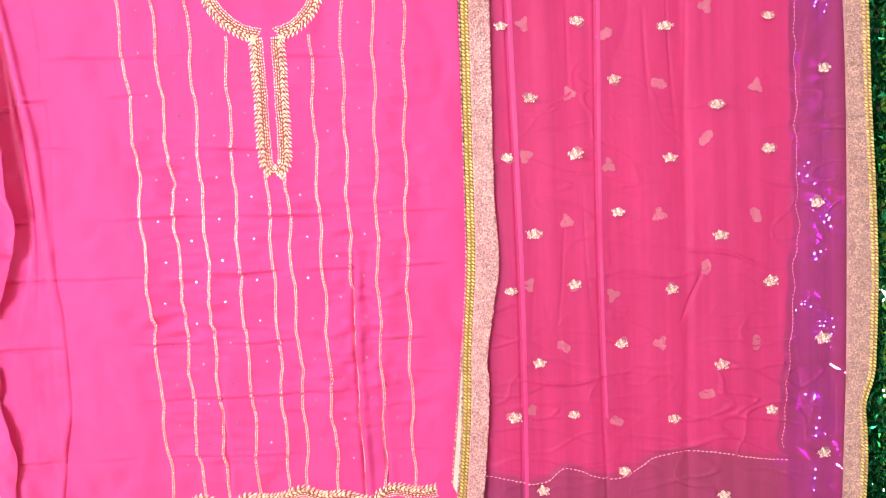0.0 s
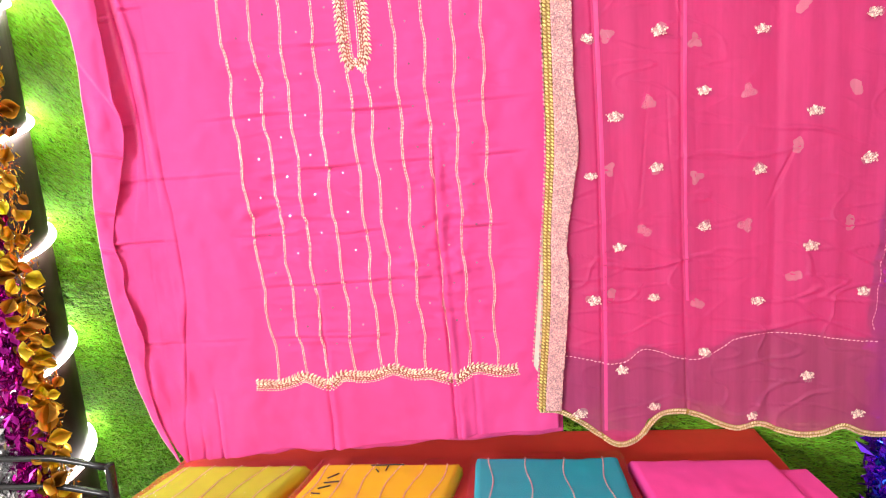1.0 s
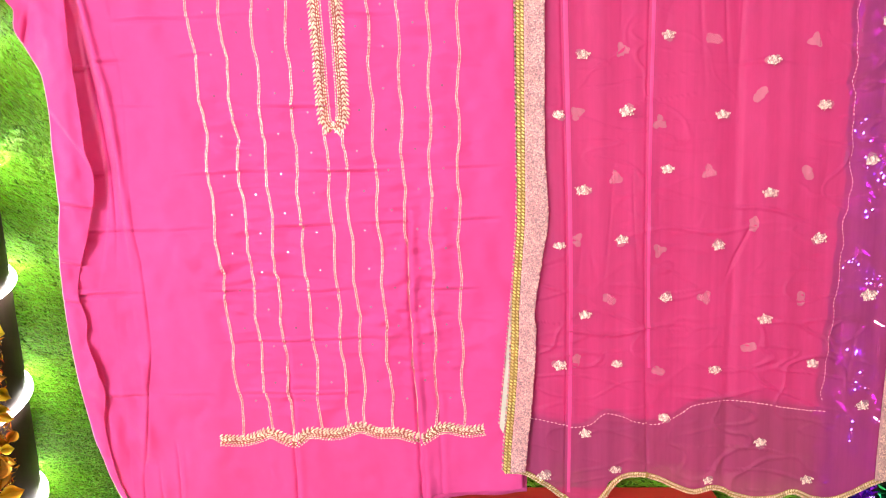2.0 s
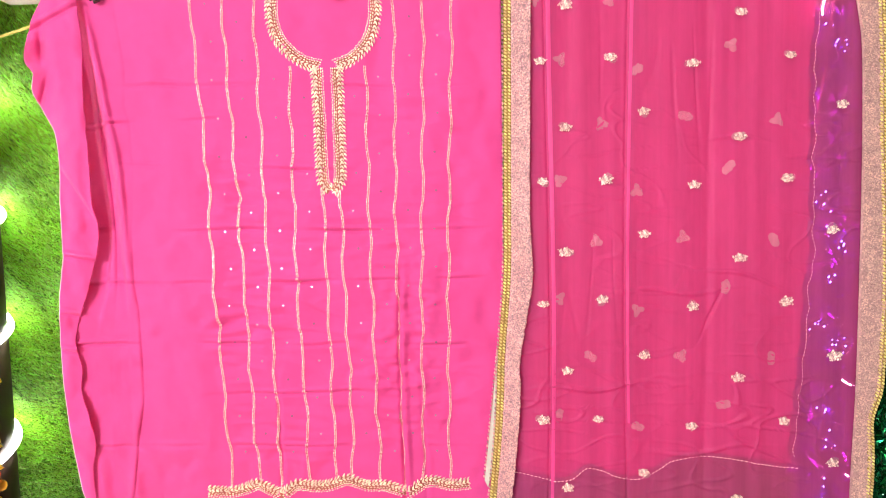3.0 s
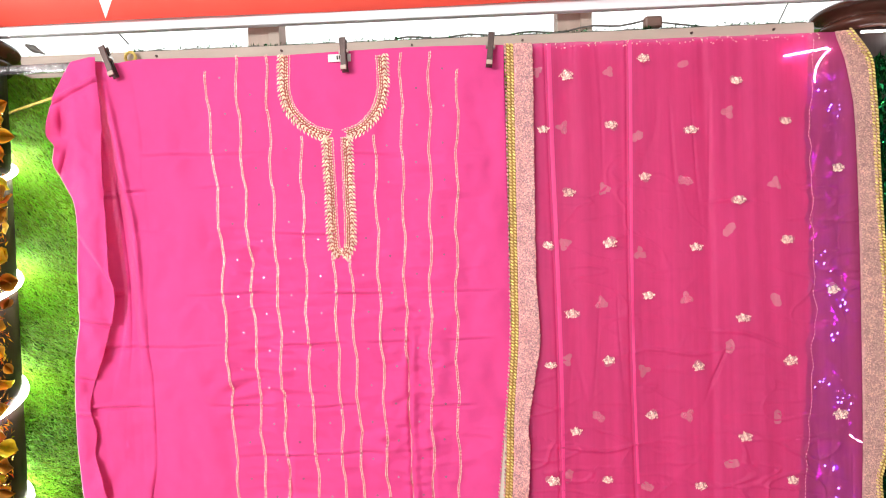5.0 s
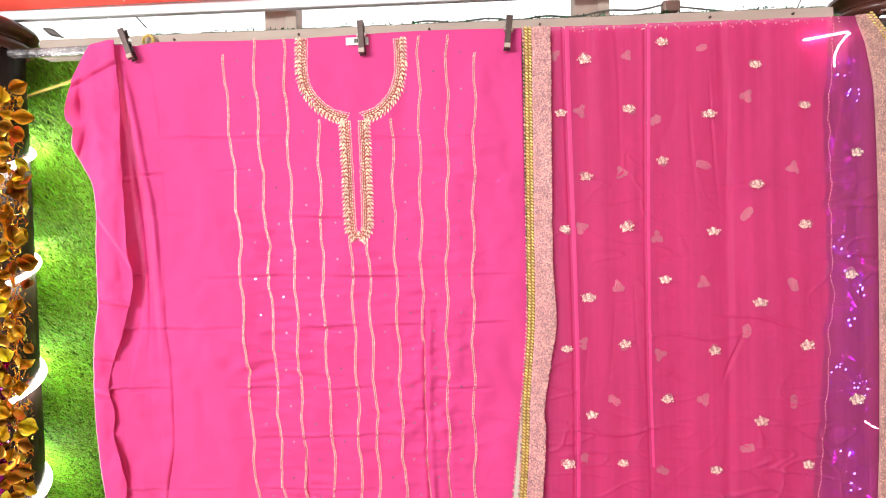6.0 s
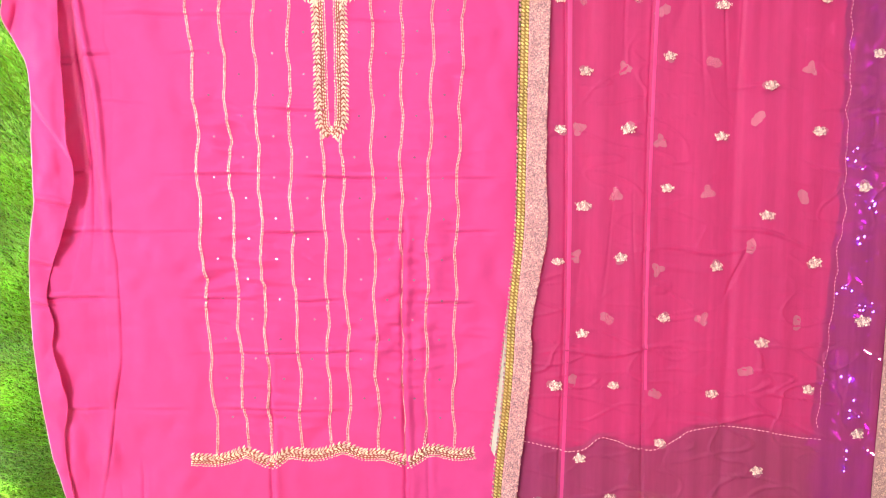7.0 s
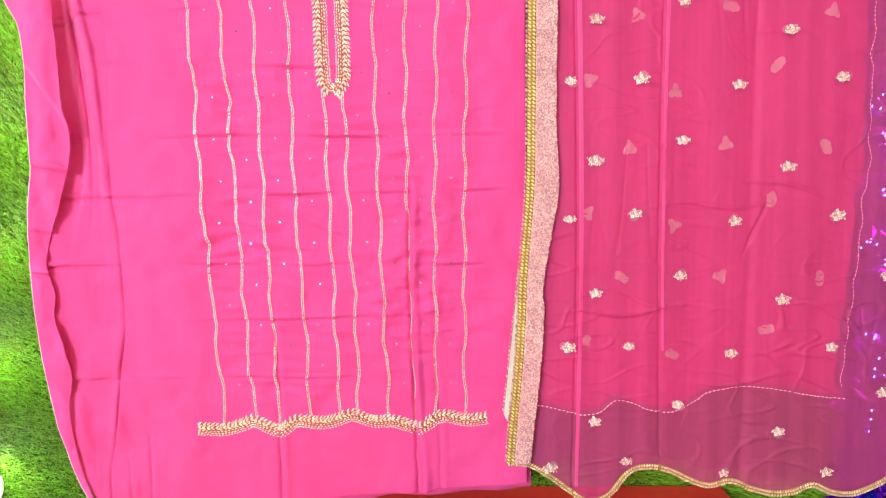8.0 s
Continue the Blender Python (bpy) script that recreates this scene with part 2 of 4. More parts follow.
def curve(*pairs):
    """A smooth line through (z, x) pairs."""
    ks = sorted(pairs)
    zs, xs = [k[0] for k in ks], [k[1] for k in ks]

    def at(z):
        if z <= zs[0]:
            return xs[0]
        if z >= zs[-1]:
            return xs[-1]
        i = max(k for k in range(len(zs) - 1) if zs[k] <= z)
        t = (z - zs[i]) / (zs[i + 1] - zs[i])
        p0, p3 = xs[max(i - 1, 0)], xs[min(i + 2, len(xs) - 1)]
        p1, p2 = xs[i], xs[i + 1]
        return 0.5 * (2 * p1 + (p2 - p0) * t + (2 * p0 - 5 * p1 + 4 * p2 - p3) * t * t + (3 * p1 - p0 - 3 * p2 + p3) * t ** 3)

    return at


def bell(d, w):
    return math.exp(-(d / w) ** 2)


def nz(x, z, s=0.0):
    return noise.noise(Vector((x, z, s)))


def sheet(nx, nt, place):
    """A cloth grid: place(s, t) gives the point, s across and t down."""
    verts = [place(i / nx, j / nt) for j in range(nt + 1) for i in range(nx + 1)]
    faces = [(j * (nx + 1) + i, (j + 1) * (nx + 1) + i, (j + 1) * (nx + 1) + i + 1, j * (nx + 1) + i + 1) for j in range(nt) for i in range(nx)]
    return verts, faces


def thicken(ob, t):
    m = ob.modifiers.new("thickness", "SOLIDIFY")
    m.thickness, m.offset = t, 1.0 if t > 0 else -1.0
    return ob


class Beads:
    """Many small stitched pieces that become one mesh."""

    def __init__(self):
        self.v, self.f = [], []

    def stud(self, c, along, across, out):
        """A faceted bead: half-lengths along, across and out."""
        n = len(self.v)
        c, a, b, o = Vector(c), Vector(along), Vector(across), Vector(out)
        self.v += [c + a, c + 0.6 * b + 0.35 * a + 0.6 * o, c - 0.6 * b + 0.35 * a + 0.6 * o, c + b, c - b, c + 0.5 * b - 0.5 * a + 0.7 * o, c - 0.5 * b - 0.5 * a + 0.7 * o, c - a]
        self.f += [(n, n + 2, n + 1), (n, n + 1, n + 3), (n, n + 4, n + 2), (n + 1, n + 2, n + 6, n + 5), (n + 1, n + 5, n + 3), (n + 2, n + 4, n + 6), (n + 5, n + 6, n + 7), (n + 3, n + 5, n + 7), (n + 6, n + 4, n + 7)]

    def build(self, name, mat, parent, label=""):
        return raw(name, self.v, self.f, mat, parent, label)


def dense(pts, step):
    """Points at even steps along a smooth line through pts (x, z), with the way there."""
    P = [Vector((p[0], p[1])) for p in pts]
    fine = []
    for i in range(len(P) - 1):
        p0, p1, p2, p3 = P[max(i - 1, 0)], P[i], P[i + 1], P[min(i + 2, len(P) - 1)]
        for k in range(12):
            t = k / 12
            fine.append(0.5 * (2 * p1 + (p2 - p0) * t + (2 * p0 - 5 * p1 + 4 * p2 - p3) * t * t + (3 * p1 - p0 - 3 * p2 + p3) * t ** 3))
    fine.append(P[-1])
    out, left = [], 0.0
    for a, b in zip(fine, fine[1:]):
        d = (b - a).length
        while left < d:
            out.append((a + (b - a) * (left / d), (b - a) / d))
            left += step
        left -= d
    return out


# ---- the room ----
WALL_Y = 0.15


def setting(name, bm, mat, label):
    return tagged(part(name, bm, mat), label, name.split("_")[0], kind="structure")


setting("floor", boxed(-3, 3, -4.5, 1.2, -0.1, 0.0), M_FLOOR, "grey tiled shop floor")
setting("ceiling", boxed(-3, 3, -4.5, 1.2, 3.0, 3.1), M_WALL, "plain white painted ceiling")
setting("wall_south", boxed(-3, 3, -4.6, -4.5, 0, 3), M_WALL, "plain pale painted wall")
setting("wall_west", boxed(-3.1, -3, -4.5, 1.2, 0, 3), M_WALL, "plain pale painted wall")
setting("wall_east", boxed(3, 3.1, -4.5, 1.2, 0, 3), M_WALL, "plain pale painted wall")
setting("wall_north", boxed(-3, 3, WALL_Y, WALL_Y + 0.05, 0, 1.955), M_TURF, "partition covered with artificial green turf")
setting("wall_upper", boxed(-3, 3, WALL_Y, WALL_Y + 0.05, 2.25, 3.0), M_WALL, "pale painted wall over the opening")
setting("backdrop", boxed(-3, 3, 1.0, 1.02, 0.5, 3.0), M_DAY, "bright overexposed daylight behind the opening")


def grass(areas):
    rng = np.random.default_rng(4)
    vs, fs = [], []
    for x0, x1, z0, z1, count in areas:
        x, z = rng.uniform(x0, x1, count), rng.uniform(z0, z1, count)
        w, h, out = rng.uniform(0.0008, 0.0016, count), rng.uniform(0.008, 0.016, count), rng.uniform(0.006, 0.02, count)
        a = rng.normal(0.5, 0.7, count)
        dx, dz = h * np.sin(a), h * np.cos(a)
        sx, sz = w * np.cos(a), -w * np.sin(a)
        y0 = np.full(count, WALL_Y)
        p = np.stack([np.stack([x - sx, y0, z - sz], 1), np.stack([x + sx, y0, z + sz], 1), np.stack([x + sx * 0.8 + dx * 0.6, y0 - out * 0.8, z + sz * 0.8 + dz * 0.6], 1),
                      np.stack([x - sx * 0.8 + dx * 0.6, y0 - out * 0.8, z - sz * 0.8 + dz * 0.6], 1), np.stack([x + dx, y0 - out, z + dz], 1)], 1)
        vs.append(p.reshape(-1, 3))
    v = np.concatenate(vs)
    n = len(v) // 5
    for i in range(n):
        k = 5 * i
        fs += [(k, k + 1, k + 2, k + 3), (k + 3, k + 2, k + 4)]
    ob = raw("turf_grass", v.tolist(), fs, M_GRASS)
    return tagged(ob, "dense bright green artificial turf on the partition", "grass", kind="stuff")


grass([(-0.82, -0.36, 0.45, 1.956, 110000), (0.28, 1.12, 0.45, 1.06, 66000), (-0.36, 0.28, 0.60, 0.95, 12000), (-0.36, 0.86, 1.92, 1.956, 7000), (0.28, 1.1, 1.06, 1.93, 20000), (-1.3, -0.82, 0.3, 1.956, 20000)])

# rail, posts, beam, banner over the cloths
rail = thing("wooden_rail", (0.2, 0.06, 1.9), "pale wooden batten rail with small screws", "rail")
part("batten", boxed(-0.640, 0.884, 0.045, 0.075, 1.897, 1.932, 0.002), M_RAIL, rail)
for sx in (-0.365, -0.118, 0.135, 0.345, 0.66, 0.81):
    bm = bmesh.new()
    bmesh.ops.create_cone(bm, segments=10, radius1=0.0026, radius2=0.0018, depth=0.004, cap_ends=True, matrix=pose(sx, 0.043, 1.921, 90))
    part("screw", bm, M_CLIP, rail, "dark screw head")
rod = thing("curtain_rod", (-0.6, 0.05, 1.913), "shiny foil-wrapped horizontal rod beside the rail", "rod")
bm = bmesh.new()
tube(bm, [(-1.5 + 0.05 * i, 0.028, 1.901 + 0.001 * math.sin(i)) for i in range(22)], 0.009, 12)
part("pipe", bm, M_CHROME, rod)
for px in (-0.197, 0.417):
    p = thing("timber_post", (px + 0.03, 0.1, 1.93), "short pale timber post standing on the rail", "post", "posts above the rail")
    part("post_body", boxed(px, px + 0.064, 0.080, 0.125, 1.932, 2.26, 0.002), M_POST, p)
    part("post_cover", boxed(px + 0.044, px + 0.066, 0.074, 0.080, 1.934, 2.26, 0.001), M_RAIL, p, "narrow pale cover strip")
beam = thing("ceiling_beam", (0.2, 0.03, 1.98), "grey-white painted horizontal beam above the opening", "beam")
bm = bmesh.new()
box(bm, -2.5, 2.5, 0.036, 0.052, 1.970, 1.999, 0.002)
part("beam_body", bm, M_BEAM, beam)
banner = thing("banner", (0.2, 0.03, 2.0), "red vinyl banner hanging above the beam", "banner")
v, f = sheet(80, 6, lambda s, t: (-2.5 + 5 * s, 0.030 + 0.004 * math.sin(s * 40) * t, 2.5 - 0.513 * t))
thicken(raw("banner_sheet", v, f, M_BANNER, banner, smooth=True), 0.002)
raw("banner_print", [(-0.475, 0.024, 2.06), (-0.425, 0.024, 2.06), (-0.452, 0.024, 1.990)], [(0, 2, 1)], M_TAG, banner, "white triangular print")

# ---- columns, lights and garlands ----


def column(cx, cy, r, lean, over, base):
    """A turned column: slightly leaning shaft, two rolls as its capital, a plinth."""
    c = thing("round_column", (cx, cy, 0), "dark brown lacquered round column with turned capital", "column", "columns beside the display")
    slope = Matrix(((1, 0, lean, -0.85 * lean), (0, 1, 0, 0), (0, 0, 1, 0), (0, 0, 0, 1)))
    lower = [(r + 0.004 + (over - 0.012) * math.sin(math.pi * k / 8), base + 0.001 + 0.026 * k / 8) for k in range(9)]
    upper = [(r + 0.004 + over * math.sin(math.pi * k / 8), base + 0.028 + 0.033 * k / 8) for k in range(9)]
    for name, profile, mat, label in (("shaft", [(r, 0.0), (r, base)], M_POLE, ""), ("capital", [(r, base + 0.0005)] + lower + upper + [(r, base + 0.062)], M_CAPITAL, "turned brown wooden capital"),
                                      ("plinth", [(r + 0.04, 0.001), (r + 0.04, 0.12), (r + 0.02, 0.15), (r + 0.001, 0.16)], M_POLE, "")):
        bm = bmesh.new()
        lathe(bm, profile, cx, cy)
        bm.transform(slope)
        part(name, bm, mat, c, label, True)
    return c


def rope_light(cx, cy, r, lean, pitch, z0, z1, phase, mat):
    bm = bmesh.new()
    n = int((z1 - z0) / pitch * 40)
    pts = []
    for i in range(n + 1):
        z = z0 + (z1 - z0) * i / n
        a = phase + 2 * math.pi * (z - z0) / pitch
        pts.append((cx + lean * (z - 0.85) + (r + 0.006) * math.cos(a), cy + (r + 0.006) * math.sin(a), z))
    tube(bm, pts, 0.0046, 8)
    t = thing("rope_light", (cx, cy, z0), "glowing white rope light wound round the column", "rope light", "rope lights")
    part("light_tube", bm, mat, t, smooth=True)


LCX, LCY, LR, LEAN = -0.750, 0.035, 0.087, -0.021
RCX, RCY, RR = 1.018, 0.135, 0.054
column(LCX, LCY, LR, LEAN, 0.022, 1.907)
column(RCX, RCY, RR, 0.0, 0.024, 1.930)
rope_light(LCX, LCY, LR, LEAN, 0.2233, 0.146, 1.88, 0.5, M_LED)
bd = Beads()
for i in range(4200):
    z = 0.30 + 1.0 * i / 4200
    a = 2.4 - 2 * math.pi * (z - 0.10) / 0.180
    if i % 6 == 0:
        bd.stud((RCX + (RR + 0.004) * math.cos(a), RCY + (RR + 0.004) * math.sin(a), z), (0, 0, 0.0022), (-0.0026 * math.sin(a), 0.0026 * math.cos(a), 0), (0.002 * math.cos(a), 0.002 * math.sin(a), 0))
# two strokes of glowing points stand in for a reflection on plastic
for i in range(34):
    q = i / 33
    bd.stud((0.806 + 0.074 * q, 0.002, 1.858 + 0.011 * q), (0.0024, 0, 0), (0, 0, 0.0024), (0, -0.002, 0))
    bd.stud((0.884 - 0.027 * math.sin(1.75 * q), 0.002, 1.866 - 0.056 * q ** 1.2), (0, 0, 0.0024), (0.0022, 0, 0), (0, -0.002, 0))
for i in range(30):
    a = -2.0 + 1.9 * i / 29
    bd.stud((RCX + (RR + 0.006) * math.cos(a), RCY + (RR + 0.006) * math.sin(a), 1.921 + 0.0012 * math.sin(5 * a)), (-0.0026 * math.sin(a), 0.0026 * math.cos(a), 0), (0, 0, 0.0026), (0.002 * math.cos(a), 0.002 * math.sin(a), 0))
string = thing("string_light_glints", (RCX, RCY, 0.3), "white light points round the column plus two painted reflection strokes", "string light", "rope lights")
tagged(bd.build("glow_point", M_LED_AND_GLINT, string), kind="stuff")


def tinsel(name, mat, cx, cy, z0, z1, spread, count, seed, size, label):
    """A hanging garland: a cord with many small folded foil leaves."""
    rng = random.Random(seed)
    g = thing(name, (cx, cy, z1), label, "garland", "tinsel garlands")
    bm = bmesh.new()
    tube(bm, [(cx + 0.004 * math.sin(k), cy, z0 + (z1 - z0) * k / 30) for k in range(31)], 0.002, 6)
    part("cord", bm, mat, g)
    v, f = [], []
    for i in range(count):
        z = rng.uniform(z0, z1)
        a = rng.uniform(0, 2 * math.pi)
        d = spread * rng.uniform(0.15, 1.0)
        c = Vector((cx + d * math.cos(a), cy + 0.55 * d * math.sin(a), z))
        w = size * rng.uniform(0.5, 1.1)
        m = Euler((rng.uniform(0, 6.3), rng.uniform(0, 6.3), rng.uniform(0, 6.3))).to_matrix()
        n = len(v)
        v += [c + m @ Vector(p) for p in ((-w, 0, 0), (0, 0.45 * w, 0.18 * w), (w, 0, 0), (0, -0.45 * w, 0.18 * w))]
        f += [(n, n + 1, n + 2), (n, n + 2, n + 3)]
    tagged(raw("foil_leaves", v, f, mat, g), kind="stuff")
    return g


# glowing violet points that imitate light reflected by the purple foil
rng = random.Random(31)
violet = thing("string_light_glints", (0.89, 0.03, 1.1), "glowing violet points standing in for light glinting off the foil", "string light", "rope lights")
bd = Beads()
for z, x in ((1.802, 0.884), (1.761, 0.886), (1.76, 0.904), (1.493, 0.872), (1.437, 0.878), (1.409, 0.905), (1.354, 0.884), (1.263, 0.864), (1.236, 0.896), (1.228, 0.908), (1.115, 0.876), (1.06, 0.89), (0.97, 0.88)):
    for i in range(rng.randint(2, 5)):
        w = rng.uniform(0.0012, 0.0026)
        bd.stud((x + rng.gauss(0, 0.008), 0.018 - 0.006 * rng.random(), z + rng.gauss(0, 0.010)), (w, 0, 0.4 * w), (0, 0, w), (0, -w, 0))
tagged(bd.build("glow_point", M_GLINT_VIOLET, violet), kind="stuff")

# ---- the kurta cloth ----
OUT = curve((1.903, -0.490), (1.898, -0.508), (1.855, -0.533), (1.821, -0.547), (1.787, -0.557), (1.762, -0.558), (1.742, -0.544), (1.712, -0.546), (1.686, -0.532), (1.643, -0.510), (1.593, -0.502), (1.502, -0.504), (1.41, -0.504), (1.33, -0.514), (1.225, -0.515), (1.16, -0.512), (1.075, -0.503), (0.964, -0.484), (0.873, -0.455), (0.811, -0.422))
FOLD_A = curve((1.9, -0.460), (1.86, -0.457), (1.787, -0.450), (1.741, -0.452), (1.679, -0.452), (1.579, -0.447), (1.508, -0.445), (1.455, -0.434), (1.402, -0.444), (1.336, -0.464), (1.289, -0.480), (1.249, -0.488), (1.2, -0.477), (1.164, -0.481), (1.12, -0.470), (1.062, -0.458), (1.008, -0.466), (0.9, -0.452), (0.82, -0.424))
FOLD_M = curve((1.9, -0.459), (1.771, -0.443), (1.736, -0.435), (1.683, -0.431), (1.596, -0.424), (1.462, -0.411), (1.377, -0.418), (1.292, -0.438), (1.2, -0.455), (0.9, -0.452))
FOLD_B = curve((1.9, -0.455), (1.86, -0.452), (1.787, -0.438), (1.736, -0.428), (1.68, -0.419), (1.585, -0.402), (1.499, -0.396), (1.435, -0.393), (1.328, -0.385), (1.194, -0.386), (1.088, -0.384), (0.9, -0.402))
LIP = curve((1.9, -0.395), (1.755, -0.377), (1.677, -0.378), (1.655, -0.371), (1.551, -0.368), (1.445, -0.375), (1.36, -0.374), (1.306, -0.368), (1.232, -0.365), (1.141, -0.365), (1.073, -0.376), (0.95, -0.392), (0.873, -0.405))
HEM_Z = curve((-0.43, 0.808), (-0.40, 0.815), (-0.278, 0.830), (-0.135, 0.837), (0.015, 0.848), (0.119, 0.856), (0.220, 0.866), (0.31, 0.873))
CREASES = ((1.668, 0.010, -0.20, 1.0), (1.566, -0.012, 0.05, 0.6), (1.458, -0.003, 0.3, 1.0), (1.366, 0.002, 0.3, 1.1), (1.250, 0.0, 0.3, 1.3), (1.16, 0.004, 0.1, 0.8), (1.06, 0.0, 0.3, 0.9), (1.715, -0.01, 0.28, 0.5))


def edge_step(d, w):
    """1 on the near side of an edge, 0 past it, over about w."""
    return 1 / (1 + math.exp(min(40, max(-40, d / w))))


def kurta_y(x, z):
    y = 0.0
    fade = min(1.0, max(0.0, (1.9 - z) / 0.10))
    if x < -0.34:
        # two stepped folds that sink behind the loose side edge
        m, b = FOLD_M(z), FOLD_B(z)
        high = min(1, max(0.08, (z - 1.27) / 0.22))
        y += fade * high * (0.017 * edge_step(x - m, 0.0014) + 0.022 * edge_step(x - b, 0.0016) - 0.008 * bell(x - b - 0.006, 0.008) + 0.004 * bell(x - 0.5 * (m + b), 0.003))
        # the pressed ridge beside them
        e = LIP(z) + 0.002 * nz(z * 18, 6)
        low = min(1.0, max(0.22, (1.5 - z) / 0.25))
        y += fade * low * (-0.0034 * edge_step(x - e, 0.0010) * min(1, max(0, (x - e + 0.040) / 0.035)) + 0.0010 * bell(x - e - 0.003, 0.0025))
    y += fade * (0.0080 * nz(x * 9, z * 2.2) + 0.0055 * nz(x * 20, z * 10, 3) + 0.0026 * nz(x * 38, z * 34, 21))
    y += 0.0026 * nz(x * 12, z * 30, 5) * bell(z - 1.2, 0.25)
    for k, (zc, tilt, x1, deep) in enumerate(CREASES):
        q = z - zc - tilt * x * 3 - 0.004 * nz(x * 9, k * 3.1)
        if x < x1 and abs(q) < 0.03:
            y += deep * (-0.0052 * bell(q, 0.0030) + 0.0060 * bell(q + 0.0055, 0.0032)) * max(0.0, 0.35 + 1.6 * nz(x * 8, k * 7.7)) * min(1, (x1 - x) / 0.05)
    for xc, z1, d in ((0.119, 1.40, 0.0105), (-0.335, 0.97, 0.006), (-0.112, 1.03, 0.007), (0.128, 0.99, 0.007), (0.158, 1.24, 0.004), (-0.106, 1.2, 0.003), (-0.372, 0.93, 0.004)):
        if z < z1 and abs(x - xc) < 0.05:
            q = x - xc - 0.004 * math.sin(z * 9) - 0.002 * nz(z * 30, xc * 50)
            y += d * (bell(q, 0.0028) - 0.7 * bell(q - 0.008, 0.006)) * min(1, (z1 - z) / 0.08) * (0.55 + 0.9 * max(0, nz(z * 12, xc * 9) + 0.3))
    # puckers between the stitched lines
    if -0.26 < x < 0.28 and 1.0 < z < 1.75:
        side = min(1, (x + 0.26) / 0.05, (0.28 - x) / 0.05) * min(1, (z - 1.0) / 0.06) * min(1, (1.75 - z) / 0.2)
        y += side * (0.0150 * nz(x * 20, z * 62, 8) * max(0, nz(x * 6, z * 5, 9) + 0.2) + 0.0060 * nz(x * 45, z * 80, 12) * bell(x - 0.13, 0.06) * bell(z - 1.25, 0.2))
        y -= side * 0.0042 * max(0.0, 1 - 6 * abs(nz(x * 7, z * 30, 41))) * max(0, nz(x * 9, z * 9, 43) + 0.15)
    # crumpled lower side
    y += 0.012 * nz(x * 24 + z * 9, z * 13 - x * 6, 17) * bell(x + 0.42, 0.09) * min(1, max(0, (1.25 - z) / 0.2))
    # soft flutes towards the loose hem
    loose = max(0.0, (1.0 - z) / 0.2)
    y += loose * (0.004 * math.sin(x * 31 + 1) + 0.003 * nz(x * 18, 2))
    return y


kurta = thing("kurta_cloth", (-0.1, 0, 0.83), "bright pink kurta cloth with gold embroidery clipped to the rail", "cloth")


def kurta_top(x):
    return 1.899 - 0.006 * bell(x + 0.42, 0.03) + 0.0025 * math.sin(x * 11)


def place_kurta(s, t):
    z0 = 1.9
    x = 0.0
    for _ in range(3):
        x0 = max(OUT(z0) + 0.012, -0.52)
        x = x0 + (0.306 - x0) * (0.62 * s + 0.38 * s * s)
        bottom = HEM_Z(x) + 0.0035 * nz(x * 16, 9) + 0.003 * max(0, math.sin(x * 24))
        z0 = kurta_top(x) + (bottom - kurta_top(x)) * t
    y = kurta_y(x, z0)
    return (0.2 + (x - 0.2) * (1 + y * min(1, max(0, (-0.30 - x) / 0.05))), y, z0)


v, f = sheet(380, 400, place_kurta)
thicken(raw("front_panel", v, f, M_KURTA, kurta, smooth=True), 0.0012)


def place_flap(s, t):
    z = 1.902 + (0.809 - 1.902) * t
    a, b = OUT(z), FOLD_A(z)
    a += 0.002 * nz(z * 26, 15)
    b += 0.0015 * nz(z * 45, 8)
    x = a + (b - a) * s
    wide = min(1, (z - 0.79) / 0.1)
    y = -0.006 - 0.011 * math.sin(min(1, s * 1.1 + 0.05) * 1.57) * wide * min(1, max(0.3, (z - 1.36) / 0.2)) + 0.008 * nz(x * 30, z * 7) + 0.005 * nz(x * 14, z * 20, 2) + 0.003 * nz(x * 50, z * 45, 6)
    # the upper panel ends in a slanting edge over the lower one
    d = z - 1.582 + 1.55 * (x + 0.505)
    y += 0.009 * edge_step(d, 0.0014) * min(1, max(0, (1.66 - z) / 0.05)) * min(1, max(0, (z - 1.30) / 0.15))
    # stitched seam under the top, cross folds and a rumpled bulge
    y -= 0.006 * bell(z - 1.831 - 0.44 * (x + 0.537), 0.004)
    y += 0.005 * bell(z - 1.824 - 0.44 * (x + 0.537), 0.004)
    y += 0.012 * bell(x + 0.528, 0.008) * bell(z - 1.79, 0.03) + 0.010 * bell(x + 0.53 - 0.3 * (z - 1.70), 0.006) * bell(z - 1.70, 0.03)
    for zc in (1.412, 1.305, 1.235):
        y += 0.006 * (bell(z - zc + 0.2 * (x + 0.5), 0.003) - 0.8 * bell(z - zc - 0.006 + 0.2 * (x + 0.5), 0.004))
    return (0.2 + (x - 0.2) * (1 + y), y, z)


v, f = sheet(44, 360, place_flap)
thicken(raw("side_flap", v, f, M_FLAP, kurta, "folded-over loose side edge", True), 0.0014)

bm = bmesh.new()
tube(bm, [Vector(place_flap(0.0, 0.15 + 0.84 * i / 160)) + Vector((-0.0006, -0.0006, 0)) for i in range(161)], 0.0012, 6)
part("selvedge", bm, M_SELVEDGE, kurta, "pale woven selvedge along the side", True)

# back cloth behind the hem
v, f = sheet(120, 14, lambda s, t: (-0.30 + 0.615 * s, 0.010 + 0.004 * math.sin(s * 40), 0.95 + (HEM_Z(-0.30 + 0.615 * s) - 0.012 * (0.5 + nz(s * 9, 3)) - 0.010 * max(0, s - 0.35) - 0.95) * t))
thicken(raw("back_panel", v, f, M_FLAP, kurta, "second layer showing under the hem", True), 0.0012)

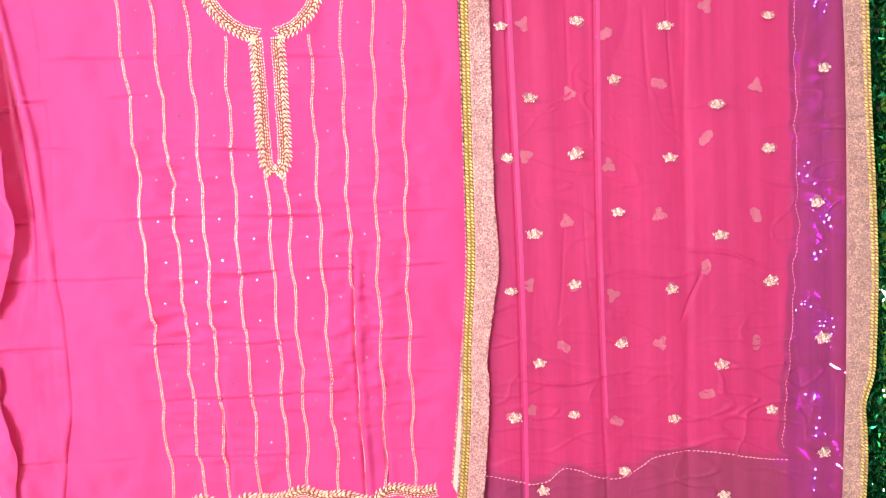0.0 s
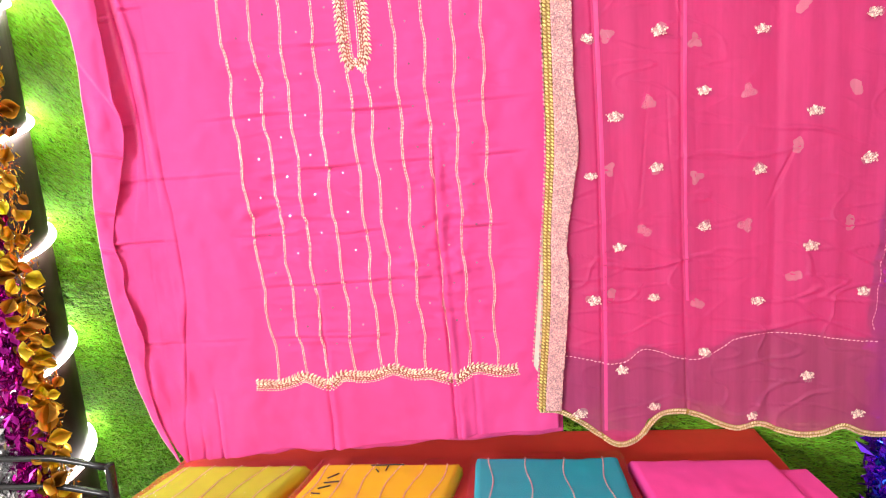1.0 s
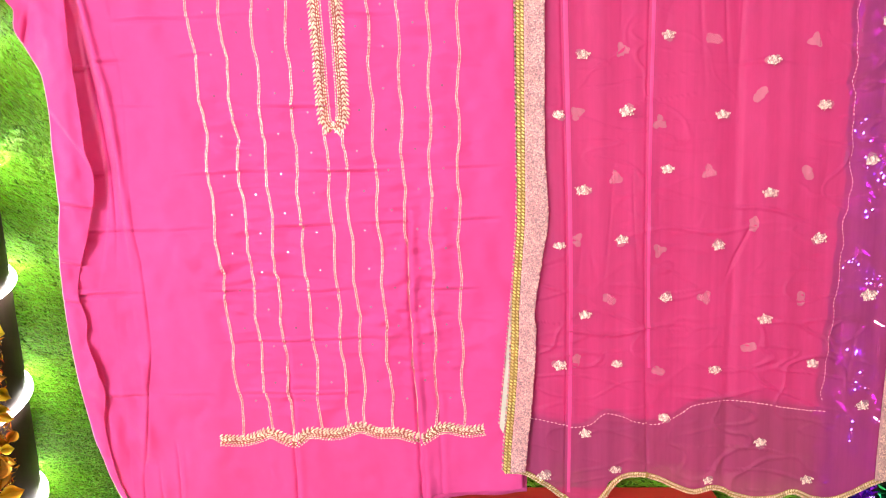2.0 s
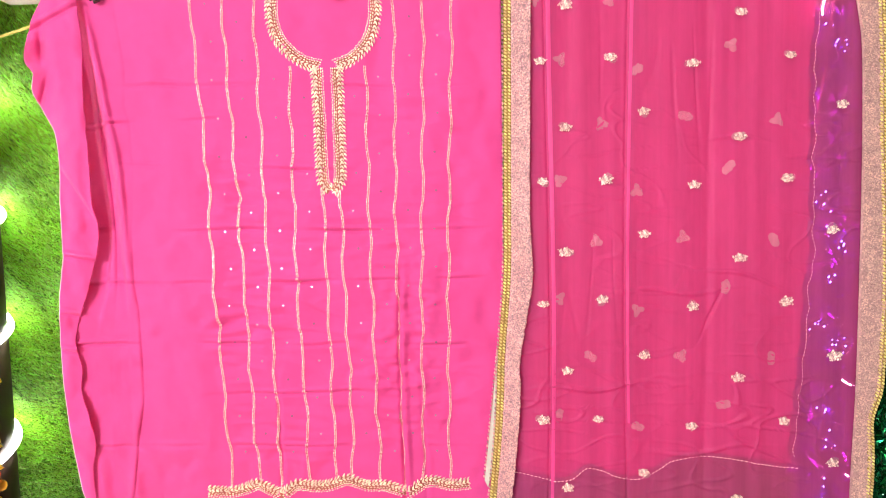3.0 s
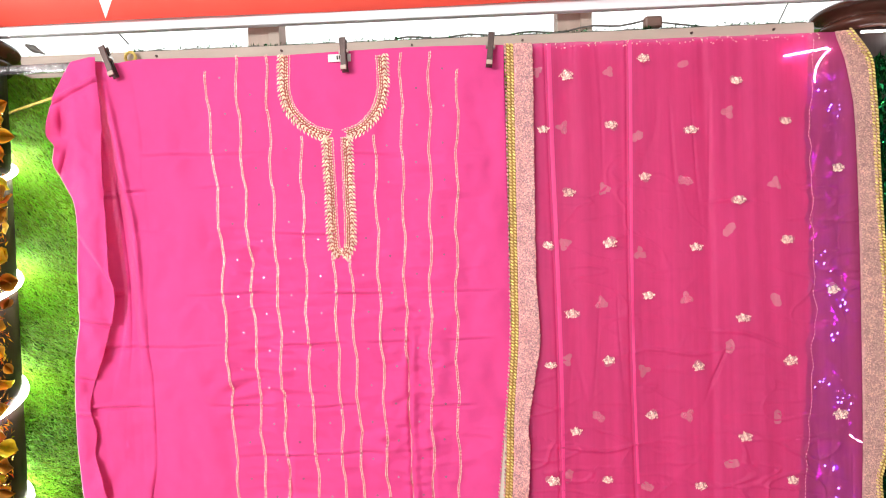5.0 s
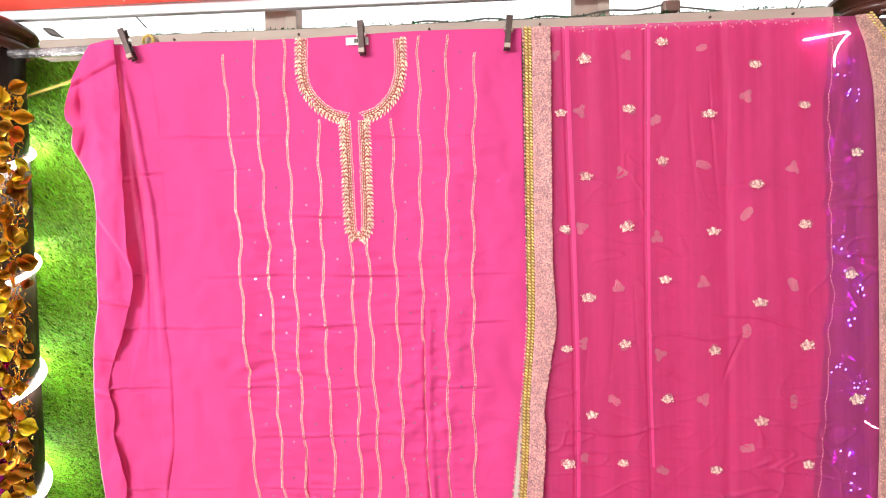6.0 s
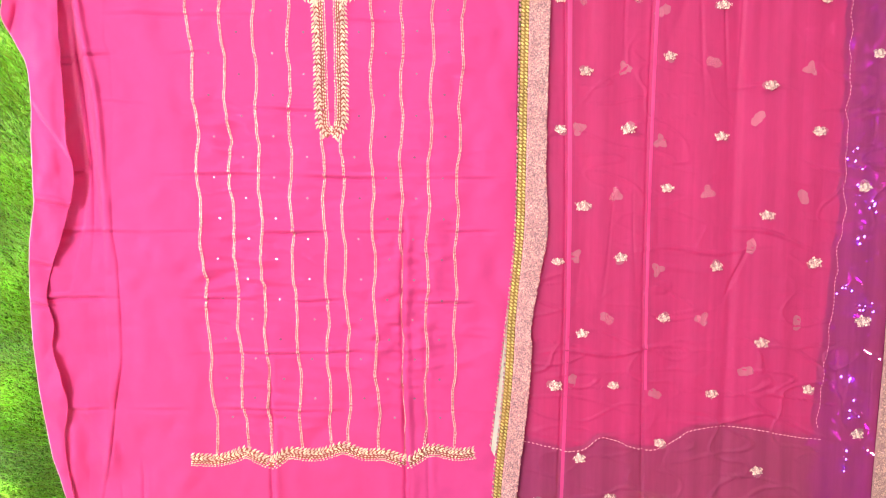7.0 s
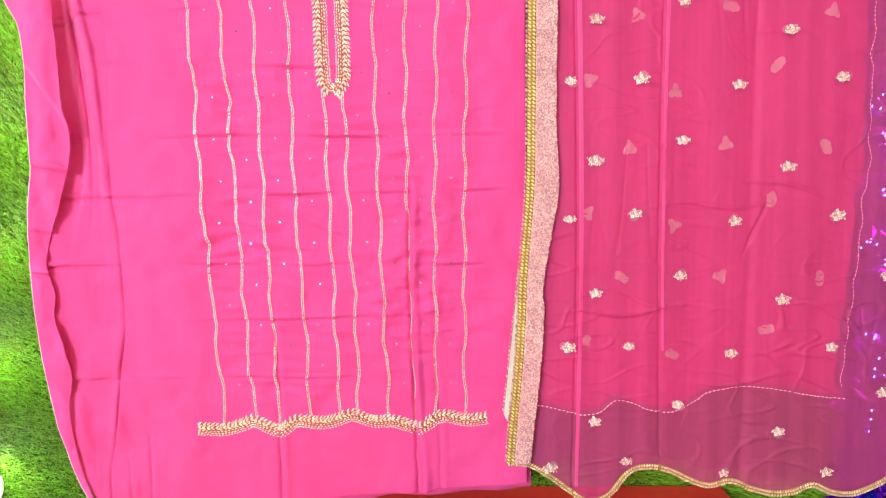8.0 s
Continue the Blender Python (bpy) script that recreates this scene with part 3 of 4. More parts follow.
STRIPES = ((-0.249, -0.231, -0.222, -0.208, -0.200, 1.871, 0.976), (-0.191, -0.179, -0.169, -0.157, -0.148, 1.898, 0.992), (-0.134, -0.128, -0.121, -0.112, -0.110, 1.897, 0.966),
           (-0.073, -0.072, -0.069, -0.058, -0.056, 1.744, 0.990), (-0.020, -0.018, -0.014, -0.008, -0.004, 1.522, 1.000), (0.014, 0.015, 0.018, 0.0255, 0.025, 1.522, 0.996), (0.066, 0.065, 0.067, 0.0735, 0.078, 1.742, 0.988),
           (0.117, 0.115, 0.114, 0.118, 0.122, 1.891, 0.974), (0.169, 0.165, 0.159, 0.157, 0.154, 1.890, 0.995), (0.221, 0.213, 0.207, 0.2045, 0.204, 1.856, 0.996))
LINES = [curve((1.89, a), (1.612, b), (1.384, c), (1.106, d), (0.98, e)) for a, b, c, d, e, _, _ in STRIPES]


def stripe_x(k, z):
    return LINES[k](z) + 0.0024 * math.sin(z * 2 * math.pi / 0.125 + 0.8 * k) + 0.0005 * math.sin(z * 2 * math.pi / 0.047 + k)


def ribbon(pts, half, lift, name, mat, parent, step=0.006, label=""):
    """A thin raised strip along a line, under stitched pieces."""
    v, f = [], []
    for p, d in dense(pts, step):
        nrm = Vector((-d.y, d.x))
        for off, up in ((-1, 0.0), (-0.7, -0.0012), (0.7, -0.0012), (1, 0.0)):
            q = p + nrm * half * off
            v.append((q.x, lift(q.x, q.y) + up, q.y))
    for i in range(len(v) // 4 - 1):
        f += [(4 * i + k, 4 * i + k + 1, 4 * i + k + 5, 4 * i + k + 4) for k in range(3)]
    return raw(name, v, f, mat, parent, label, True)


rng = random.Random(7)
for k, (*_, z1, z0) in enumerate(STRIPES):
    bd = Beads()
    z = z1
    while z > z0:
        x = stripe_x(k, z)
        dx = (stripe_x(k, z - 0.004) - x) / 0.004
        for side in (-1, 1):
            c = Vector((x + side * 0.0014, kurta_y(x, z) - 0.0012, z + rng.uniform(-0.0008, 0.0008)))
            al = Vector((-dx, 0, 1)).normalized() * 0.0031
            bd.stud(c, al + Vector((rng.uniform(-0.0006, 0.0006), 0, 0)), (0.0011, 0, 0), (rng.uniform(-0.0006, 0.0006), -0.0020, rng.uniform(-0.001, 0.001)))
        z -= 0.0050
    ribbon([(stripe_x(k, z1 - (z1 - z0) * i / 60), z1 - (z1 - z0) * i / 60) for i in range(61)], 0.0024, lambda x, z: kurta_y(x, z) - 0.0005, "couched_thread", M_COUCH, kurta)
    bd.build("bead_stripe", M_BEAD, kurta, "wavy line of gold and silver beads")


def leaf_band(pts, half, step, name, label, edge, mat=M_GOLD):
    """Bead chains along the inner edge, knotted filling, and pointed stitched leaves that fringe the outer edge."""
    bd = Beads()
    for p, d in dense(pts, step):
        nrm = Vector((-d.y, d.x)) * -edge
        y = kurta_y(p.x, p.y) - 0.0015
        for off, turn, ln in ((0.10, -0.55, 0.85), (0.42, 0.75, 1.0), (0.86, 1.0, 0.95)):
            q = p + nrm * half * off + d * rng.uniform(-0.0010, 0.0010)
            way = (d + nrm * turn * rng.uniform(0.8, 1.3)).normalized()
            al = way * step * 0.70 * ln
            ac = Vector((-way.y, way.x)) * step * 0.25
            bd.stud((q.x, y, q.y), (al.x, 0, al.y), (ac.x, 0, ac.y), (rng.uniform(-0.0012, 0.0012), -0.0030, rng.uniform(-0.001, 0.001)))
    for off, gap, w in ((0.98, 0.0046, 0.0013), (0.64, 0.0052, 0.0014), (0.32, 0.0060, 0.0013)):
        for p, d in dense(pts, gap):
            nrm = Vector((-d.y, d.x))
            q = p + nrm * edge * half * (off + rng.uniform(-0.05, 0.05))
            bd.stud((q.x, kurta_y(q.x, q.y) - 0.001, q.y), (d.x * gap * 0.46, 0, d.y * gap * 0.46), (nrm.x * w, 0, nrm.y * w), (rng.uniform(-0.0006, 0.0006), -0.0026, rng.uniform(-0.0006, 0.0006)))
    ribbon(pts, half * 0.86, lambda x, z: kurta_y(x, z) - 0.0006, "stitched_ground", M_GROUND, kurta)
    return bd.build(name, mat, kurta, label)


NECK_L = ((-0.100, 1.895), (-0.101, 1.86), (-0.1, 1.825), (-0.090, 1.795), (-0.070, 1.770), (-0.045, 1.753), (-0.017, 1.744))
NECK_R = ((0.083, 1.888), (0.084, 1.86), (0.083, 1.825), (0.073, 1.792), (0.055, 1.768), (0.035, 1.753), (0.010, 1.744))
leaf_band(NECK_L, 0.0115, 0.0070, "neck_border", "gold leaf embroidery along the neckline", 1)
leaf_band(NECK_R, 0.0115, 0.0070, "neck_border", "gold leaf embroidery along the neckline", -1)
leaf_band(((-0.0235, 1.740), (-0.020, 1.65), (-0.0165, 1.55), (-0.012, 1.532), (-0.003, 1.522)), 0.011, 0.0070, "placket_border", "gold leaf embroidery beside the neck slit", 1)
leaf_band(((0.0135, 1.740), (0.0150, 1.65), (0.0155, 1.55), (0.010, 1.532), (0.002, 1.520)), 0.011, 0.0070, "placket_border", "gold leaf embroidery beside the neck slit", -1)
leaf_band(((-0.243, 0.971), (-0.205, 0.967), (-0.172, 0.975), (-0.150, 0.982), (-0.108, 0.966), (-0.079, 0.983), (-0.045, 0.979), (-0.02, 0.981), (0.015, 0.992), (0.05, 0.981), (0.086, 0.982), (0.125, 0.970), (0.165, 0.988), (0.205, 0.982), (0.243, 0.987)),
          0.0105, 0.0070, "hem_border", "scalloped gold and silver embroidered border", -1)

# tiny pearls between the stripes
bd = Beads()
for k in range(9):
    if k == 4:
        continue
    z = 1.86 - 0.034 * (k % 2)
    while z > 1.02:
        x = (stripe_x(k, z) + stripe_x(k + 1, z)) / 2 + rng.uniform(-0.003, 0.003)
        inside = -0.1 < x < 0.085 and z > 1.74 - 0.02
        if not inside and not (-0.04 < x < 0.04 and z > 1.5):
            bd.stud((x, kurta_y(x, z) - 0.001, z), (0, 0, 0.0023), (0.0021, 0, 0), (0, -0.0026, 0))
        z -= 0.068
tagged(bd.build("pearl_scatter", M_PEARL, kurta, "scattered tiny silver beads"), kind="stuff")

# ---- the dupatta ----
dup = thing("dupatta", (0.62, 0, 0.87), "sheer pink chiffon dupatta with gold trim and flower motifs", "dupatta")
BAND_L = curve((1.893, 0.322), (1.467, 0.319), (1.364, 0.317), (1.22, 0.306), (1.174, 0.304), (1.077, 0.298), (0.913, 0.284))
BAND_R = curve((1.893, 0.356), (1.467, 0.352), (1.361, 0.356), (1.30, 0.346), (1.202, 0.331), (1.172, 0.333), (1.077, 0.327), (0.913, 0.311))
RIGHT_IN = curve((1.894, 0.885), (1.842, 0.901), (1.761, 0.914), (1.611, 0.918), (1.4, 0.918), (1.16, 0.915), (0.97, 0.908), (0.89, 0.906))
RIGHT_OUT = curve((1.896, 0.905), (1.881, 0.922), (1.841, 0.940), (1.761, 0.947), (1.6, 0.951), (1.461, 0.957), (1.311, 0.960), (1.16, 0.954), (1.12, 0.940), (1.026, 0.942), (0.89, 0.935))
INNER_R = curve((1.894, 0.852), (1.83, 0.847), (1.66, 0.841), (1.46, 0.843), (1.3, 0.834), (1.21, 0.829), (1.125, 0.819), (1.03, 0.822))
HEM_FRONT = curve((0.272, 0.911), (0.320, 0.904), (0.358, 0.876), (0.410, 0.845), (0.444, 0.860), (0.459, 0.892), (0.519, 0.906), (0.565, 0.885), (0.602, 0.872), (0.638, 0.880), (0.693, 0.862), (0.737, 0.865), (0.763, 0.877), (0.807, 0.860), (0.836, 0.857), (0.88, 0.873), (0.94, 0.905))
HEM_BACK = curve((0.323, 1.009), (0.413, 0.993), (0.455, 1.018), (0.511, 1.000), (0.557, 1.000), (0.602, 1.029), (0.664, 1.039), (0.734, 1.031), (0.795, 1.020), (0.83, 1.018))


def dup_y(x, z):
    low = max(0.0, min(1.0, (1.25 - z) / 0.4))
    y = -0.008 + 0.0040 * nz(x * 13, z * 1.6, 11) + 0.0022 * nz(x * 30, z * 5, 13) + 0.003 * low * math.sin(x * 24)
    for xc, w, d in ((0.383, 0.0022, 0.004), (0.395, 0.010, -0.0018), (0.521, 0.0022, 0.0035), (0.533, 0.010, -0.0018), (0.66, 0.008, 0.003), (0.745, 0.014, -0.003)):
        y += d * bell(x - xc - 0.004 * math.sin(z * 5 + xc * 20), w)
    # sharp broken crinkles where the chiffon was folded
    crush = max(0.0, nz(x * 5, z * 4, 31) + 0.25) * min(1, max(0, (1.72 - z) / 0.25))
    y -= 0.0058 * crush * max(0.0, 1 - 22 * abs(nz(x * 9 + z * 4, z * 15 - x * 4, 33)))
    y -= 0.0050 * crush * max(0.0, 1 - 24 * abs(nz(x * 5 - z * 7, z * 24 + x * 3, 35)))
    y += 0.0030 * max(0.0, nz(x * 7, z * 5, 37)) * max(0.0, 1 - 14 * abs(nz(x * 24, z * 1.5, 39)))
    for xc, zc, tilt, wide, d in ((0.60, 1.335, 0.02, 0.09, -0.004), (0.72, 1.36, -0.25, 0.06, -0.005), (0.47, 1.165, 0.05, 0.09, -0.006), (0.66, 1.05, 0.10, 0.08, -0.004), (0.70, 1.60, -0.1, 0.05, -0.003)):
        y += d * bell(z - zc - tilt * (x - xc) - 0.006 * math.sin(x * 37), 0.0028) * bell(x - xc, wide)
    y += 0.006 * bell(x - 0.671 - 0.45 * (z - 1.30), 0.0026) * bell(z - 1.30, 0.035)
    return y


def place_dup(s, t):
    z = 1.5
    x = 0.6
    for _ in range(4):
        x0, x1 = BAND_R(z) - 0.006, RIGHT_IN(z) + 0.004
        x = x0 + (x1 - x0) * s
        top = 1.896 - 0.002 * s
        z = top + (HEM_FRONT(x) - top) * t
    return (x, dup_y(x, z), z)


v, f = sheet(320, 400, place_dup)
raw("front_layer", v, f, M_SHEER, dup, "sheer single layer", True)


def inner_x(z):
    """The rumpled side edge of the layer behind."""
    return INNER_R(z) + 0.011 * nz(z * 9, 1) + 0.006 * nz(z * 31, 2)


def place_dup_back(s, t):
    z, x = 1.5, 0.6
    for _ in range(3):
        x0, x1 = 0.318, inner_x(z)
        x = x0 + (x1 - x0) * s
        z = 1.896 + (HEM_BACK(x) - 1.896) * t
    return (x, 0.010 + 0.004 * nz(x * 11, z * 2, 4), z)


v, f = sheet(120, 120, place_dup_back)
raw("back_layer", v, f, M_SHEER_BACK, dup, "second layer behind with a beaded hem", True)


def band(left, right, z0, z1, lift, name, label, mat=M_BANDBASE, n=200):
    v, f = sheet(6, n, lambda s, t: (left(z1 + (z0 - z1) * t) + (right(z1 + (z0 - z1) * t) - left(z1 + (z0 - z1) * t)) * s + (0.0018 * nz(t * 60, 3) if s > 0.9 else 0), lift - 0.002 * math.sin(3.14 * s), z1 + (z0 - z1) * t))
    return thicken(raw(name, v, f, mat, dup, label, True), 0.0015)


def sprinkle(left, right, z0, z1, lift, count, name, mat, size, seed):
    r, bd = random.Random(seed), Beads()
    for _ in range(count):
        z = r.uniform(z0, z1)
        x = left(z) + (right(z) - left(z)) * r.uniform(0.02, 0.98)
        a = r.uniform(0, 3.14)
        bd.stud((x, lift - 0.003, z), (size * math.cos(a), 0, size * math.sin(a)), (-0.7 * size * math.sin(a), 0, 0.7 * size * math.cos(a)), (r.uniform(-0.5, 0.5) * size, -0.6 * size, r.uniform(-0.5, 0.5) * size))
    return tagged(bd.build(name, mat, dup), kind="stuff")


def trim(pts, half, lift, name, label, mat=M_TRIM, rows=2, step=0.0055):
    """Gold lace: rows of short slanted studs along a line."""
    bd = Beads()
    for p, d in dense(pts, step):
        nrm = Vector((-d.y, d.x))
        for k in range(rows):
            off = (k + 0.5) / rows * 2 - 1
            q = p + nrm * half * off
            al = (nrm * 1.0 + d * 0.5).normalized() * half / rows * 1.05
            ac = d * step * 0.42
            bd.stud((q.x, lift(q.x, q.y), q.y), (al.x, 0, al.y), (ac.x, 0, ac.y), (rng.uniform(-0.0008, 0.0008), -0.003, rng.uniform(-0.0008, 0.0008)))
    if rows > 1:
        ribbon(pts, half * 0.95, lambda x, z: lift(x, z) + 0.0006, "lace_ground", M_LACE, dup)
    return bd.build(name, mat, dup, label)


zs = [1.893 - 0.049 * i for i in range(21)]
band(BAND_L, BAND_R, 0.913, 1.895, -0.014, "sequin_band", "rose sequined border band")
sprinkle(BAND_L, BAND_R, 0.915, 1.893, -0.0165, 8000, "band_sequin_scatter", M_SEQUIN, 0.0020, 21)
trim([(BAND_L(z) - 0.006, z) for z in zs], 0.0070, lambda x, z: -0.016, "gold_edge", "braided gold lace edge", rows=2, step=0.0058)
trim([(BAND_L(z) - 0.0145, z) for z in zs], 0.0022, lambda x, z: -0.0155, "picot_edge", "pale looped picots beside the gold lace", M_SEQUIN, 1, 0.0075)
band(RIGHT_IN, RIGHT_OUT, 0.895, 1.893, -0.012, "sequin_band", "rose-gold sequined border band", M_BAND_GOLD)
sprinkle(RIGHT_IN, RIGHT_OUT, 0.90, 1.892, -0.0145, 8000, "band_sequin_scatter", M_SEQUIN_GOLD, 0.0020, 22)
trim([(RIGHT_OUT(z) - 0.001, z) for z in zs], 0.0068, lambda x, z: -0.0175, "gold_edge", "braided gold lace edge", rows=2, step=0.0058)
trim([(0.276 + 0.033 * i, HEM_FRONT(0.276 + 0.033 * i)) for i in range(21)], 0.0052, lambda x, z: dup_y(x, z) - 0.002, "gold_edge", "wavy gold lace hem", M_HEMLACE, rows=2, step=0.0042)
trim([(0.325 + 0.025 * i, HEM_BACK(0.325 + 0.025 * i)) for i in range(21)], 0.0015, lambda x, z: dup_y(x, z) + 0.0015, "inner_hem", "thin beaded hem of the layer behind", M_NET, 1, 0.007)
trim([(inner_x(1.88 - 0.0105 * i), 1.88 - 0.0105 * i) for i in range(81)], 0.0011, lambda x, z: dup_y(x, z) + 0.0015, "side_hem", "thin beaded side hem of the layer behind", M_NET, 1, 0.0065)
v, f = sheet(3, 24, lambda s, t: (0.293 - 0.026 * t + (0.009 + 0.006 * t) * s * (1 - 0.6 * max(0, t - 0.8) / 0.2), -0.0135 - 0.001 * math.sin(t * 9), 1.235 - (0.238 + 0.012 * s) * t))
raw("lining_strip", v, f, M_WHITE, dup, "white lining peeping out beside the border", True)
trim([(0.2915 - 0.026 * t, 1.235 - 0.236 * t) for t in (0, 0.2, 0.4, 0.6, 0.8, 1.0)], 0.0020, lambda x, z: -0.015, "picot_edge", "pale looped picots beside the lining", M_SEQUIN, 1, 0.0070)


for xa, xb, za in ((0.386, 0.394, 0.872), (0.524, 0.530, 1.10)):
    def place_pleat(s, t):
        z = 1.893 + (za - 1.893) * t
        x = xa + (xb - xa) * s * (1 - 0.3 * t) + 0.004 * math.sin(z * 5 + xa * 20)
        return (x, dup_y(x, z) - 0.0015, z)

    v, f = sheet(5, 120, place_pleat)
    raw("pleat", v, f, M_SHEER_BACK, dup, "narrow doubled pleat", True)
sprinkle(lambda z: 0.36, lambda z: 0.88, 1.881, 1.892, -0.010, 70, "top_sequin_scatter", M_MOTIF, 0.0016, 23)


def place_edge(s, t):
    z = 1.862 + (1.56 - 1.862) * t
    x = 0.872 - 0.034 * t + 0.008 * s * (1 - 0.5 * t) + 0.009 * nz(z * 13, 5)
    return (x, dup_y(x, z) + 0.002 - 0.002 * math.sin(3.14 * s), z)


v, f = sheet(4, 60, place_edge)
raw("rumpled_edge", v, f, M_REVERSE, dup, "rumpled inner edge of the layer behind", True)


def motif(x, z, y, size, name, mat, seed):
    """A small flower of many sequins, on a scrap of net that peeps out on one side."""
    r, bd = random.Random(seed), Beads()
    turn = r.uniform(0, 6.3)
    long, short = size * r.uniform(1.15, 1.5), size * r.uniform(0.8, 1.0)
    for k in range(44):
        a, d = 2.4 * k, math.sqrt((k + 0.5) / 44)
        d *= 0.80 + 0.15 * math.cos(5 * a + turn)
        w = 0.19 * size * r.uniform(0.8, 1.3)
        b = r.uniform(0, 3.14)
        bd.stud((x + long * d * math.cos(a), y - 0.001, z + short * d * math.sin(a)), (w * math.cos(b), 0, w * math.sin(b)), (-0.8 * w * math.sin(b), 0, 0.8 * w * math.cos(b)), (r.uniform(-0.4, 0.4) * w, -0.55 * w, r.uniform(-0.4, 0.4) * w))
    ob = bd.build(name, mat, dup)
    if r.random() < 0.6:
        n, way = 18, r.uniform(0, 6.3)
        rim = []
        for k in range(n):
            a = 6.283 * k / n
            reach = size * (0.75 + 0.75 * max(0, math.cos(a - way)) ** 3 + 0.18 * nz(3 * math.cos(a), 3 * math.sin(a), seed))
            rim.append((x + reach * math.cos(a), z + 0.9 * reach * math.sin(a)))
        raw("net_scrap", [(a, y + 0.0004, b) for a, b in rim], [tuple(range(n))], M_REVERSE, ob)
    return ob


FLOWERS = [(x, 1.741 - 0.2115 * j - drop, 0.010) for j in range(4) for x, drop in ((0.374, 0.0), (0.494 - 0.008 * j, -0.002), (0.635, 0.010), (0.797, 0.002))]
FLOWERS += [(x, z - 0.2125 * j, 0.010) for j in range(5) for x, z in ((0.552, 1.862), (0.416, 1.835), (0.714, 1.817))]
FLOWERS += [(0.885, 1.657, 0.011), (0.873, 1.437, 0.010), (0.879, 1.221, 0.011), (0.88, 1.03, 0.010), (0.344, 0.904, 0.012), (0.468, 0.919, 0.009), (0.628, 0.895, 0.008), (0.791, 0.897, 0.010)]
for i, (x, z, s) in enumerate(FLOWERS):
    motif(x + rng.uniform(-0.002, 0.002), z + rng.uniform(-0.003, 0.003), dup_y(x, z) - 0.002, s * rng.uniform(0.85, 1.05), "flower_motif", M_MOTIF, i)
BACKS = [(x - dx * j, z - p * j, 0.0115) for j in range(4) for x, z, p, dx in ((0.407, 1.743, 0.2095, 0.002), (0.538, 1.722, 0.2095, -0.001), (0.699, 1.760, 0.209, 0.003), (0.478, 1.630, 0.2045, 0.010), (0.622, 1.640, 0.2095, 0.003), (0.778, 1.631, 0.2075, 0.003))]
BACKS += [(0.363, 1.845, 0.010), (0.492, 1.840, 0.010), (0.623, 1.848, 0.009)]
for i, (x, z, s) in enumerate(b for b in BACKS if b[1] > 1.05):
    r = random.Random(100 + i)
    n, way, petals = 24, r.uniform(0, 6.3), r.choice((2, 3))
    rim = []
    for k in range(n):
        a = 6.283 * k / n
        reach = s * (0.88 + 0.26 * math.cos(petals * (a - way)) + 0.30 * nz(2 * math.cos(a), 2 * math.sin(a), 60 + i))
        rim.append((x + reach * math.cos(a), z + reach * math.sin(a)))
    raw("flower_reverse", [(a, dup_y(a, b) - 0.0008, b) for a, b in rim], [tuple(range(n))], M_REVERSE, dup)

# ---- clips, tag, cord and wires ----


def peg(x, z, lean):
    """A sprung clip: two tapering jaws and a coil."""
    c = thing("clip", (0, 0, 0), "dark metal spring clip pinching the cloth to the rail", "clip", "clips on the rail")
    for y0, nm in ((-0.020, "jaw"), (-0.008, "jaw")):
        bm = bmesh.new()
        prof = ((-0.0062, 0.030), (0.0062, 0.030), (0.005, 0.004), (0.006, -0.030), (-0.006, -0.030), (-0.005, 0.004))
        lo = [bm.verts.new((px, y0, pz)) for px, pz in prof]
        hi = [bm.verts.new((px * 0.86, y0 - 0.0035, pz * 0.97)) for px, pz in prof]
        bm.faces.new(lo)
        bm.faces.new(hi[::-1])
        for i in range(6):
            bm.faces.new((lo[i], hi[i], hi[(i + 1) % 6], lo[(i + 1) % 6]))
        bmesh.ops.recalc_face_normals(bm, faces=bm.faces)
        part(nm, bm, M_CLIP, c)
    bm = bmesh.new()
    bmesh.ops.create_cone(bm, segments=12, radius1=0.0045, radius2=0.0045, depth=0.017, cap_ends=True, matrix=pose(0, -0.014, 0.006, 0, 90, 0))
    part("spring", bm, M_STEEL, c, "steel spring")
    part("grip", boxed(-0.0055, 0.0055, -0.0265, -0.0232, -0.029, -0.021, 0.001), M_RAIL, c, "worn brass tip")
    c.matrix_basis = pose(x, 0.0, z, 0, lean, 0)


peg(-0.424, 1.893, -20)
peg(0.015, 1.888, -2)
peg(0.281, 1.886, 6)
tag = thing("price_tag", (0.0, -0.006, 1.886), "small white paper tag tucked behind a clip", "tag")
part("paper", boxed(-0.016, 0.026, -0.0055, -0.0045, 1.879, 1.893), M_TAG, tag)
for i in range(3):
    part("print_bar", boxed(0.000 + 0.004 * i, 0.0025 + 0.004 * i, -0.0068, -0.0058, 1.883, 1.890), M_INK, tag)
cord = thing("cord", (-0.56, 0.09, 1.84), "thin yellow twisted cord tied to the rail", "cord")
bm = bmesh.new()
tube(bm, [(-0.80 + 0.03 * i, 0.09 - 0.002 * i, 1.79 + 0.0108 * i + 0.006 * math.sin(i * 0.6)) for i in range(12)], 0.0028, 6)
part("cord_strand", bm, M_ROPE, cord)
bm = bmesh.new()
tube(bm, [(-0.412 + 0.010 * math.cos(q), 0.035, 1.918 + 0.010 * math.sin(q)) for q in (0.45 * i for i in range(15))], 0.0028, 6)
part("cord_strand", bm, M_ROPE, cord)
loop = thing("white_cord", (0.985, 0.0, 1.87), "thin white cord loop hanging under the capital", "cord")
bm = bmesh.new()
tube(bm, [(0.990 + 0.012 * math.sin(math.pi * i / 12), -0.028, 1.915 - 0.055 * math.sin(math.pi * i / 12)) for i in range(13)], 0.0020, 6)
part("cord_strand", bm, M_TAG, loop)
